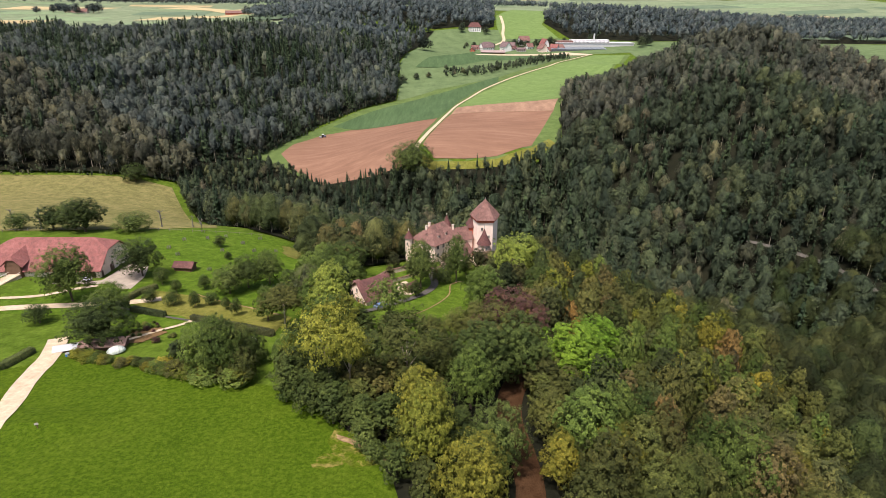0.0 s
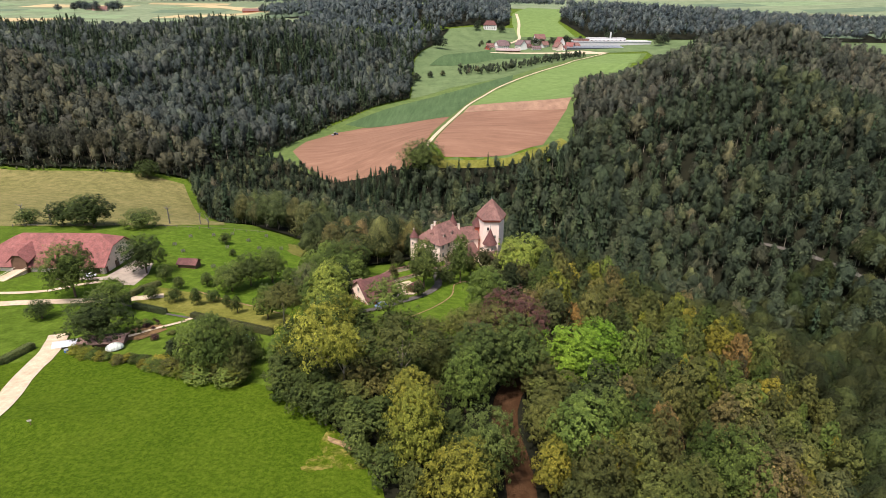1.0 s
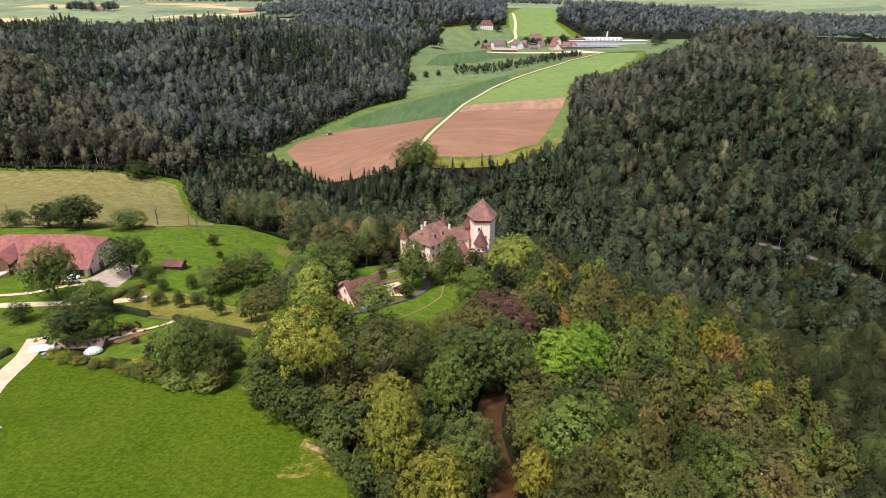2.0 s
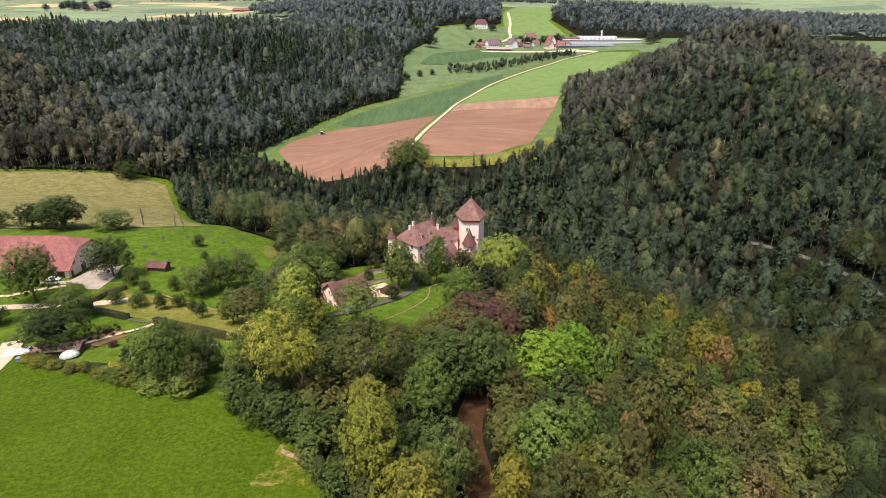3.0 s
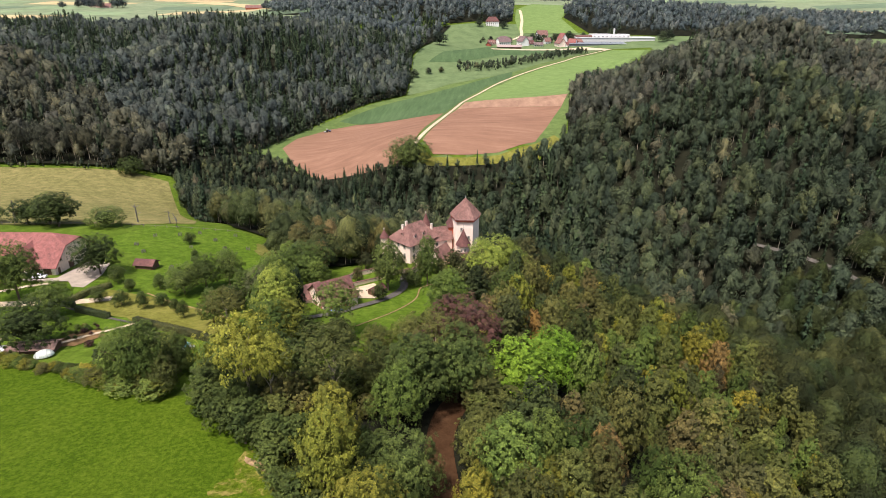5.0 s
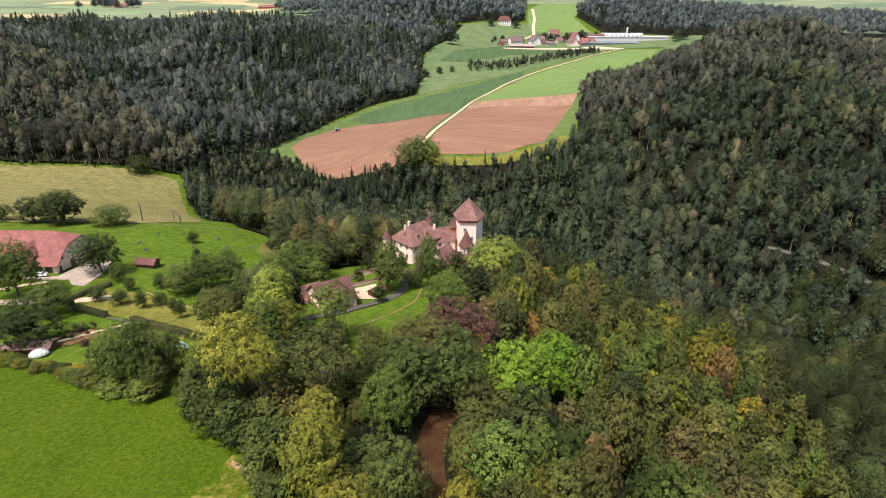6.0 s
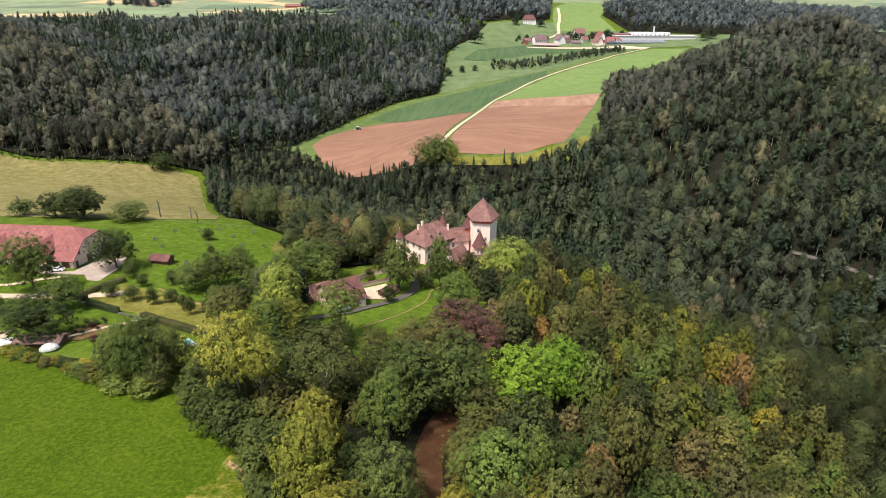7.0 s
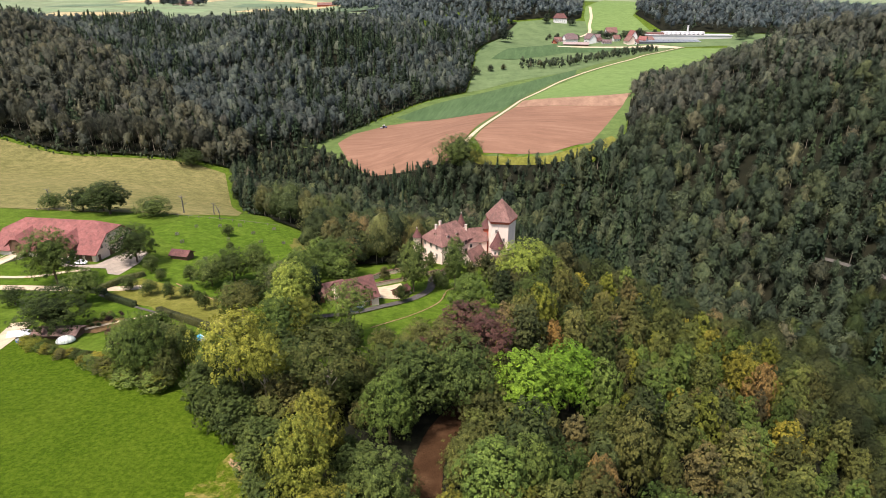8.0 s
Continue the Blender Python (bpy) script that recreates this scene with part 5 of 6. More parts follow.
part("roadway", solid([[(-2, 0, 1.6), (2, 0, 1.6), (2, -8, -0.6), (-2, -8, -0.6)], [(-2, 0, 1.6), (-2, 0, -3), (-2, -8, -3), (-2, -8, -0.6)], [(2, 0, 1.6), (2, 0, -3), (2, -8, -3), (2, -8, -0.6)], [(-2, -8, -0.6), (2, -8, -0.6), (2, -8, -3), (-2, -8, -3)]]), GRAVEL, short_ramp)
part("side_wall", box(1.9, 2.3, -8, 0, -3, 2.3, 0.03), PALE_PLASTER, short_ramp, "pale ramp wall")
draped("barn_yard", [(-137, 188), (-124, 189), (-119.5, 191), (-119, 209), (-111, 208), (-107, 196), (-106, 184), (-110, 184), (-114, 188.5), (-122, 187), (-134, 186)], YARD, 0.22, 3, "pale gravel yard around the barn", "yard")
ribbon("barn_track", [(-152, 172), (-140, 173), (-130, 176), (-124, 182), (-118, 186)], 2.0, GRAVEL, 0.26, "pale gravel track to the barn", "road")


# Cars, tractor
def car(x, y, turn, paint, label):
    c = thing("car", x, y, float(land(x, y)) + 0.2, turn, label, "car", "parked cars")
    prof = [(-2.1, 0.35), (-2.15, 0.8), (-1.9, 0.95), (-1.45, 1.0), (-0.85, 1.45), (0.6, 1.48), (1.25, 1.05), (2.0, 0.9), (2.15, 0.7), (2.1, 0.35)]
    bm = solid([[(px, -0.85 + (0.12 if pz > 1.1 else 0), pz) for px, pz in prof], [(px, 0.85 - (0.12 if pz > 1.1 else 0), pz) for px, pz in prof]]
               + [[(a[0], -0.85 + (0.12 if a[1] > 1.1 else 0), a[1]), (b[0], -0.85 + (0.12 if b[1] > 1.1 else 0), b[1]), (b[0], 0.85 - (0.12 if b[1] > 1.1 else 0), b[1]), (a[0], 0.85 - (0.12 if a[1] > 1.1 else 0), a[1])] for a, b in zip(prof, prof[1:] + prof[:1])])
    bmesh.ops.bevel(bm, geom=bm.edges[:], offset=0.05, segments=1, affect="EDGES")
    part("body", bm, paint, c)
    for s in (-1, 1):
        part("side_glass", solid([[(-1.2, s * 0.86, 1.02), (0.95, s * 0.86, 1.05), (0.5, s * 0.775, 1.38), (-0.8, s * 0.775, 1.38)]], 0.03), PANE, c)
        for wx in (-1.3, 1.3):
            w = bmesh.new()
            bmesh.ops.create_cone(w, cap_ends=True, segments=16, radius1=0.33, radius2=0.33, depth=0.2, matrix=Matrix.Translation((wx, s * 0.8, 0.33)) @ Matrix.Rotation(radians(90), 4, "X"))
            part("wheel", w, RUBBER, c)
    part("windscreen", solid([[(0.72, -0.66, 1.42), (0.72, 0.66, 1.42), (1.24, 0.74, 1.08), (1.24, -0.74, 1.08)]], 0.03), PANE, c)
    part("rear_window", solid([[(-0.95, -0.66, 1.42), (-0.95, 0.66, 1.42), (-1.44, 0.74, 1.03), (-1.44, -0.74, 1.03)]], 0.03), PANE, c)
    return c


RUBBER = plain_mat("rubber", (0.02, 0.02, 0.02), 0.8, 5.0, 0.2)
car(-124.6, 190.0, 8, plain_mat("white_car_paint", (0.75, 0.76, 0.78), 0.25, 1.0, 0.04), "white car parked in front of the barn")
car(-130.2, 189.6, 6, plain_mat("dark_car_paint", (0.02, 0.022, 0.03), 0.25, 1.0, 0.1), "dark car parked in front of the barn")
car(-20.0, 171.0, 40, plain_mat("blue_car_paint", (0.12, 0.17, 0.28), 0.25, 1.0, 0.1), "blue car parked beside the gatehouse")
tractor = thing("tractor", -124, 622, float(land(-124, 622)) + 0.4, 20, "blue tractor with a white cab on ploughed soil", "tractor")
part("hood", box(0.4, 2.6, -0.5, 0.5, 0.9, 1.8, 0.12), plain_mat("blue_tractor_paint", (0.08, 0.13, 0.3), 0.35, 1.0, 0.1), tractor)
part("cab", box(-1.4, 0.4, -0.8, 0.8, 1.0, 3.0, 0.1), PANE, tractor)
part("cab_roof", box(-1.6, 0.6, -0.95, 0.95, 3.0, 3.2, 0.05), WHITE, tractor)
for wx, r in ((-0.9, 0.95), (1.9, 0.6)):
    for s in (-1, 1):
        w = bmesh.new()
        bmesh.ops.create_cone(w, cap_ends=True, segments=20, radius1=r, radius2=r, depth=0.5, matrix=Matrix.Translation((wx, s * 0.95, r)) @ Matrix.Rotation(radians(90), 4, "X"))
        part("wheel", w, RUBBER, tractor)
part("harrow", box(-4.0, -1.8, -2.0, 2.0, 0.3, 0.8, 0.1), GREY_METAL, tractor, "harrow behind the tractor")

# A small marker beside the mound in the meadow
marker = thing("marker_post", -81.6, 98.4, float(land(-81.6, 98.4)) + 0.36, 20, "low wooden marker post with a pale board", "post")
part("post", box(-0.08, 0.08, -0.08, 0.08, -0.4, 1.3, 0.02), TIMBER, marker)
part("board", box(-0.4, 0.4, -0.14, -0.08, 0.8, 1.25, 0.02), STONE, marker, "pale board")

# Orchard shed, garden
h = house("orchard_shed", -100.2, 204.8, 3.4, -4, 6.6, 4.2, 2.3, 3.6, "gable", TIMBER, TILE_DARK, "small timber orchard shed with a dark tiled roof", "shed", over=0.6, depth=2)
part("door", box(1.2, 2.4, -0.08, -0.02, 0.1, 2.0, 0.02), TIMBER, h)
h = house("garden_shed", -95.5, 136.0, 11.4, 10, 11, 4.4, 1.9, 2.6, "gable", TIMBER, plain_mat("rusty_roof_felt", (0.2, 0.13, 0.11), 0.9, 2.0, 0.25), "low timber garden shed with a faded flat roof", "shed", over=0.5, depth=2)
h = house("wood_store", -101.5, 135.0, 11.6, 20, 6, 3, 1.3, 2.0, "gable", TIMBER, GREY_METAL, "low wood store with a grey sheet roof", "shed", over=0.4, depth=2)
# Hooped white cover standing in for a round, white-flowering shrub.
tunnel = thing("white_dome", -85.5, 135.6, 11.6, 30, "small white rounded dome standing in for a flowering shrub", "greenhouse")
tunnel.location.z = float(land(-85.5, 135.6)) + 0.5
dome = bmesh.new()
bmesh.ops.create_icosphere(dome, subdivisions=3, radius=1.0, matrix=Matrix.Diagonal((2.3, 1.5, 1.5, 1)))
bmesh.ops.delete(dome, geom=[v for v in dome.verts if v.co.z < -0.1], context="VERTS")
part("cover", dome, plain_mat("milky_sheet", (0.5, 0.55, 0.5), 0.45, 2.5, 0.3, patch=1.2), tunnel)
for k in range(5):
    q = -1.6 + 0.8 * k
    r = 1.52 * math.sqrt(1 - (q / 2.35) ** 2)
    v, t = tube([(q, math.cos(a) * r, math.sin(a) * r) for a in (j * math.pi / 10 for j in range(11))], [0.05] * 11, 5)
    o = new("hoop", tri_mesh("hoop", v, t, [GREY_METAL]))
    o.parent = tunnel
barrel = thing("rain_barrel", -96.6, 133.0, float(land(-96.6, 133)) + 0.05, 0, "blue plastic rain barrel in the grass", "barrel")
w = bmesh.new()
bmesh.ops.create_cone(w, cap_ends=True, segments=16, radius1=0.5, radius2=0.55, depth=1.2, matrix=Matrix.Translation((0, 0, 0.6)))
part("body", w, plain_mat("blue_plastic", (0.03, 0.15, 0.5), 0.4, 2.0, 0.1), barrel)
w = bmesh.new()
bmesh.ops.create_cone(w, cap_ends=True, segments=16, radius1=0.58, radius2=0.5, depth=0.12, matrix=Matrix.Translation((0, 0, 1.24)))
part("lid", w, GREY_METAL, barrel)
pool = thing("swimming_pool", -52.5, 142.0, float(land(-52.5, 142)) + 0.55, -33, "small swimming pool under a bright turquoise cover", "pool")
part("rim", box(-2.0, 1.9, -1.15, 1.15, -1.5, 0.12, 0.05), WHITE, pool)
part("cover", box(-1.8, 0.9, -0.95, 0.95, 0.12, 0.2, 0.03), plain_mat("turquoise_cover", (0.08, 0.36, 0.5), 0.35, 1.5, 0.15), pool)
part("roller", box(1.0, 1.8, -0.95, 0.95, 0.12, 0.5, 0.12), GREY_METAL, pool)
draped("garden_plot", [(-88, 141), (-82, 142), (-78, 149), (-82, 153), (-88, 150)], BARE_SOIL, 0.16, 2, "dug garden plot with beds", "garden")
ribbon("garden_path", [(-90, 138), (-86, 144), (-81, 150), (-76, 155), (-74, 160)], 1.4, GRAVEL, 0.3, "pale garden path between beds", "path")
ribbon("lower_road", [(-104, 171), (-100, 167), (-92, 164), (-83, 160.5), (-70, 156), (-58, 151), (-47, 146)], 1.1, ASPHALT, 0.24, "narrow pale path along the hedge", "path")
ribbon("orchard_path", [(-84, 182), (-74, 176), (-66, 172), (-58, 168), (-50, 163)], 0.7, DRY_EARTH, 0.24, "narrow worn path through the orchard", "path")
ribbon("forest_lane", [(13, 56), (14, 70), (15.5, 82), (15, 93), (14, 101), (15, 111), (18.5, 122), (22, 134)], 5.4, LANE_SOIL, 0.44, "bare brown lane along the wooded ridge", "path")

# The village and far farms
TILE_VILLAGE = tile_mat("weathered_village_tiles", (0.085, 0.06, 0.062), (0.14, 0.095, 0.096), (0.2, 0.14, 0.14), (0.06, 0.045, 0.046))
def far_house(x, y, turn, l, w, eave, ridge, kind, wall, roof, label, rows=2, group="village houses"):
    h = house("village_house", x, y, float(land(x, y)), turn, l, w, eave, ridge, kind, wall, roof, label, "house", hip=w * 0.35, over=1.0, depth=6, group=group, thick=0.4)
    for r in range(rows):
        for k in range(int(l // 4)):
            window(h, 2 + k * 4, -0.1, 1.2 + r * 2.9, 0, 1.3, 1.6)
        for k in range(int(w // 4)):
            window(h, -0.1, w - 2 - k * 4, 1.2 + r * 2.9, -90, 1.3, 1.6)
    return h


far_house(75, 1205, 25, 24, 16, 8, 17, "half", WHITE, TILE_VILLAGE, "large farmhouse with a broad dark roof")
far_house(108, 1222, -62, 20, 14, 8, 16, "gable", WHITE, TILE_VILLAGE, "farmhouse with dark gable roof")
far_house(55, 1215, 10, 16, 10, 4, 9, "gable", PALE_PLASTER, TILE_CASTLE, "small village house with brown roof")
far_house(70, 1180, -4, 44, 12, 3, 6, "gable", TIMBER, plain_mat("brown_sheet_roof", (0.27, 0.21, 0.2), 0.7, 0.5, 0.2), "long low farm building with a brown roof", 0)
far_house(152, 1262, 15, 20, 14, 11, 19, "gable", WHITE, TILE_CASTLE, "tall white village house with a red roof")
far_house(178, 1212, -65, 18, 14, 6, 14, "gable", PALE_PLASTER, TILE_CASTLE, "cream farmhouse with a red gable roof")
far_house(215, 1226, -10, 18, 11, 5, 10, "hip", PALE_PLASTER, TILE_CASTLE, "white village house with a red roof")
far_house(186, 1238, -70, 18, 12, 10, 19, "gable", WHITE, TILE_RED, "white village house with a steep red roof")
far_house(200, 1198, 60, 13, 9, 4, 9, "gable", WHITE, TILE_RED, "small white cottage with a red roof")
far_house(132, 1216, 40, 14, 10, 4, 9, "gable", WHITE, TILE_DARK, "white house with a brown roof beside the farm")
far_house(58, 1196, 75, 12, 9, 4, 8, "gable", RED_TIMBER, TILE_DARK, "small red shed beside the farm")
far_house(168, 1246, 70, 15, 10, 5, 11, "gable", PALE_PLASTER, TILE_DARK, "cream village house with a dark roof")
for hx, hy, ht, hl, hw, he, hr, roof_mat in ((92, 1214, 70, 14, 11, 6, 13, TILE_VILLAGE), (122, 1232, -20, 15, 11, 6, 13, TILE_VILLAGE), (163, 1228, 30, 13, 10, 6, 12, TILE_CASTLE), (204, 1218, -30, 14, 10, 6, 12, TILE_RED), (140, 1204, 5, 16, 9, 4, 8, TILE_VILLAGE)):
    far_house(hx, hy, ht, hl, hw, he, hr, "gable", WHITE, roof_mat, "pale village house with a weathered tiled roof")
far_house(54, 1362, 8, 26, 14, 10, 18, "hip", WHITE, TILE_DARK, "white manor house below the wood", 3)
far_house(-610, 1810, 4, 60, 18, 7, 13, "gable", RED_TIMBER, TILE_CASTLE, "long red-roofed farm on the plateau", 1)
far_house(-560, 1830, 4, 30, 16, 7, 14, "gable", RED_TIMBER, TILE_CASTLE, "red-roofed farm on the plateau", 1)
far_house(-1090, 1900, 10, 40, 20, 6, 14, "gable", PALE_PLASTER, TILE_CASTLE, "farm with a red roof among trees", 1)
far_house(-1130, 1930, -8, 30, 18, 6, 13, "gable", PALE_PLASTER, TILE_CASTLE, "farm with a brown roof among trees", 1)
for k in range(4):
    silo = thing("silo", -535 + k * 8, 1806, float(land(-535 + k * 8, 1806)) - 0.5, 0, "tall grey farm silo beside a barn", "silo", "farm silos")
    w = bmesh.new()
    bmesh.ops.create_cone(w, cap_ends=True, segments=16, radius1=2.6, radius2=2.6, depth=18, matrix=Matrix.Translation((0, 0, 9)))
    part("body", w, GREY_METAL, silo)
    w = bmesh.new()
    bmesh.ops.create_cone(w, cap_ends=True, segments=16, radius1=2.8, radius2=0.4, depth=2.4, matrix=Matrix.Translation((0, 0, 19.2)))
    part("cap", w, WHITE, silo)
GLASS_ROOF = plain_mat("greenhouse_glass", (0.15, 0.17, 0.2), 0.3, 0.4, 0.15)
FACTORY_WHITE = plain_mat("dull_white_sheet", (0.46, 0.46, 0.47), 0.6, 0.3, 0.15)
fac = thing("factory", 222, 1236, float(land(240, 1240)) + 1, 3, "long low white factory with stepped roofs", "factory")
part("hall", box(0, 150, 0, 30, -8, 8, 0.1), FACTORY_WHITE, fac)
part("roof", box(-1, 151, -1, 31, 8, 9, 0.1), FACTORY_WHITE, fac, "white flat roof")
for k in range(9):
    part("skylight", solid([[(32 + k * 8, 4, 9), (32 + k * 8, 26, 9), (36 + k * 8, 26, 12), (36 + k * 8, 4, 12)], [(36 + k * 8, 4, 12), (36 + k * 8, 26, 12), (38 + k * 8, 26, 9), (38 + k * 8, 4, 9)]]), FACTORY_WHITE, fac)
part("upper_hall", box(34, 110, 30, 48, -8, 13, 0.1), FACTORY_WHITE, fac)
part("upper_roof", box(2, 32, 8, 26, 9, 12, 0.1), TILE_CASTLE, fac, "reddish roof block")
w = bmesh.new()
bmesh.ops.create_cone(w, cap_ends=True, segments=16, radius1=1.8, radius2=1.5, depth=16, matrix=Matrix.Translation((76, 20, 17)))
part("stack", w, FACTORY_WHITE, fac, "white chimney stack")
gh = thing("greenhouse", 205, 1204, float(land(230, 1206)), 6, "long greenhouse with grey glazed roof", "greenhouse")
part("frame", box(0, 110, 0, 22, -6, 3.6, 0.1), plain_mat("dark_frame", (0.08, 0.09, 0.1), 0.5, 1.0, 0.2), gh)
for k in range(12):
    part("pane", solid([[(k * 9.1 + 0.3, -0.5, 3.7), (k * 9.1 + 8.8, -0.5, 3.7), (k * 9.1 + 8.8, 22.5, 6.2), (k * 9.1 + 0.3, 22.5, 6.2)]], 0.2), GLASS_ROOF, gh)
draped("village_yard", [(58, 1168), (190, 1176), (230, 1192), (275, 1162), (262, 1152), (200, 1160), (120, 1158), (60, 1158)], GRAVEL, 0.9, 20, "pale gravel yards of the village", "yard")


# Single trees: (shape, x, y, height, spread)
def planted(rows, leaves, label, name="tree", group="", bark=BARK):
    for i, (shape, k, px, py, h, s) in enumerate(rows):
        tree(shape, k, px, py, h, s, leaves, bark, label, name, group)


planted([("airy", 0, -25, 112, 23, 0.85), ("airy", 1, -20.5, 112, 19, 0.8), ("fine", 1, -27, 144, 13, 1.1)], LEAF_YELLOW, "tall tree with yellowing leaves and pale limbs", "yellow_tree", bark=PALE_BARK)
planted([("fine", 0, -2.5, 86, 19, 0.74), ("fine", 2, -4.5, 97, 17, 0.85), ("fine", 3, 5, 75, 17, 0.82)], LEAF_TURNING, "tree with olive leaves turning yellow", "turning_tree")
planted([("fine", 2, 26, 88, 20, 0.9), ("fine", 3, 6, 106, 15.5, 0.8), ("fine", 0, 13, 174, 16, 1.1), ("fine", 2, 31, 172, 22, 1.0), ("fine", 1, -37, 203, 15, 1.35), ("fine", 1, -100, 161, 11, 1.25), ("fine", 2, -40, 178, 17, 1.0), ("fine", 3, -30, 140, 14, 1.1), ("fine", 2, -36, 122, 12, 1.1), ("fine", 2, -58, 124, 14, 1.05), ("fine", 0, -52, 121, 17, 0.8), ("fine", 3, -47.6, 128.5, 9.5, 0.95)], LEAF_FRESH, "broadleaf tree with fresh green foliage", "green_tree")
planted([("fine", 0, 40, 136, 18, 1.1), ("fine", 3, 31, 124, 17, 1.15)], LEAF_BRIGHT, "tree with strikingly bright green foliage", "bright_tree")
planted([("fine", 0, 28, 79, 17, 0.85), ("fine", 3, 24, 71, 16, 0.9), ("fine", 1, 36, 76, 17, 0.8), ("fine", 2, 33, 68, 18, 0.9), ("fine", 0, 43, 80, 18, 0.8), ("fine", 3, 21.5, 96, 12, 0.9)], LEAF_OLIVE, "olive-green broadleaf tree beside the forest lane", "lane_tree")
planted([("fine", 2, 20.5, 83, 13, 0.8), ("fine", 1, 30, 84, 15, 0.8)], LEAF_TURNING, "tree with leaves turning yellow-brown beside the lane", "lane_tree")
planted([("fine", 1, -118.5, 172, 19.5, 1.0)], LEAF_FRESH, "tall olive-green tree in front of the barn", "barn_tree")
planted([("fine", 2, -32, 155, 20, 1.0), ("fine", 0, -38, 168, 15, 1.0), ("fine", 1, 28, 210, 22, 1.1), ("fine", 0, 36, 214, 19, 1.0)], LEAF_LIME, "tall tree with light yellow-green foliage", "lime_tree")
planted([("dome", 1, -43, 173, 15, 0.62)], LEAF_PALE, "pale grey-green willow beside the gatehouse", "willow")
planted([("fine", 1, 17, 137, 18, 1.25)], LEAF_COPPER, "broad copper beech with dark reddish foliage", "copper_beech")
planted([("airy", 1, -15, 150, 16, 1.1)], LEAF_FRESH, "open-crowned green tree in front of the gatehouse", "green_tree")
planted([("fine", 3, 4, 144, 9, 1.2), ("fine", 0, -3, 138, 8.5, 1.3), ("fine", 2, 9.5, 151, 10, 1.1), ("airy", 0, -8, 114, 19, 1.15), ("airy", 0, 12, 126, 17, 1.1), ("airy", 1, -45, 151, 14, 1.2), ("fine", 3, -46.5, 119, 9, 0.9)], LEAF_OLIVE, "loose olive-grey crowned tree", "olive_tree", bark=PALE_BARK)
planted([("fine", 2, 9, 114, 18, 1.15), ("fine", 1, 17, 119, 18, 1.0), ("fine", 3, 9.5, 86, 15, 0.9), ("fine", 2, 5, 204, 20, 0.66), ("fine", 2, -8, 197, 19, 0.95), ("fine", 1, -92.5, 141, 13, 1.55), ("fine", 1, -108, 197, 15, 1.2), ("fine", 1, -72, 183, 10.5, 1.3), ("fine", 3, -68, 190, 12.5, 1.1), ("fine", 0, -62, 195, 13, 1.1), ("fine", 2, -33, 113, 12, 1.3), ("fine", 0, -27, 109, 10, 1.4)], LEAF_DARK, "dense dark green broadleaf tree", "dark_tree")
planted([("fine", 1, -179, 260, 12, 1.5), ("fine", 2, -162, 256, 16, 1.7), ("fine", 3, -170, 262, 14, 1.4), ("dome", 0, -140, 256, 9, 1.8), ("dome", 0, -231, 438, 14, 1.3), ("dome", 1, -23, 437, 24, 1.25), ("fine", 3, -196, 262, 8, 1.8)], LEAF_DARK, "spreading dark tree standing in open grass", "field_tree")
planted([("fine", 1, -94, 173, 4.8, 1.25), ("fine", 2, -90, 183, 4.8, 1.2), ("fine", 3, -86, 171, 5.2, 1.2), ("fine", 0, -82, 187, 5.4, 1.1), ("fine", 1, -74, 172, 4.6, 1.2), ("fine", 2, -78, 169, 6.2, 0.9), ("fine", 3, -63, 163, 6, 0.7), ("fine", 0, -52, 171, 7.5, 1.6), ("fine", 1, -95, 238, 5.4, 1.1), ("fine", 2, -68, 168, 4.5, 1.0), ("fine", 1, -98, 190, 6.5, 1.0), ("fine", 3, -118, 155, 6, 1.5), ("fine", 0, -86, 222, 3.5, 1.2)], LEAF_DARK, "small round-crowned orchard tree", "fruit_tree", "orchard trees")

# Undergrowth and lower trees between the tall ones, clear of the lane
placed = np.array([(o.location.x, o.location.y) for o in scene.objects if o.get("category") == "tree"])
x, y, rng = scatter([(-40, 118), (-30, 108), (-17, 103), (-6, 86), (-3, 66), (6, 60), (9, 130), (-2, 136), (-14, 146), (-36, 148), (-42, 132)], 6.2, 41, jitter=0.7)
for px, py in zip(x, y):
    gap = np.hypot(placed[:, 0] - px, placed[:, 1] - py).min()
    if gap > 3.6:
        kind = (LEAF_DARK, "dense green undergrowth tree below taller crowns") if rng.uniform() < 0.7 else (LEAF_OLIVE, "olive-green undergrowth tree below taller crowns")
        tree("mid", int(rng.integers(0, 20)), px, py, rng.uniform(5, 9.5), rng.uniform(1.1, 1.5), kind[0], label=kind[1], name="understorey_tree", group="lower trees of the ridge wood")
x, y, rng = scatter([(18, 92), (28, 92), (30, 150), (24, 150)], 6.5, 42, jitter=0.7)
for px, py in zip(x, y):
    if np.hypot(placed[:, 0] - px, placed[:, 1] - py).min() > 4:
        tree("mid", int(rng.integers(0, 20)), px, py, rng.uniform(8, 12), rng.uniform(1.0, 1.3), LEAF_OLIVE, label="olive-green tree beside the forest lane", name="understorey_tree", group="lower trees of the ridge wood")

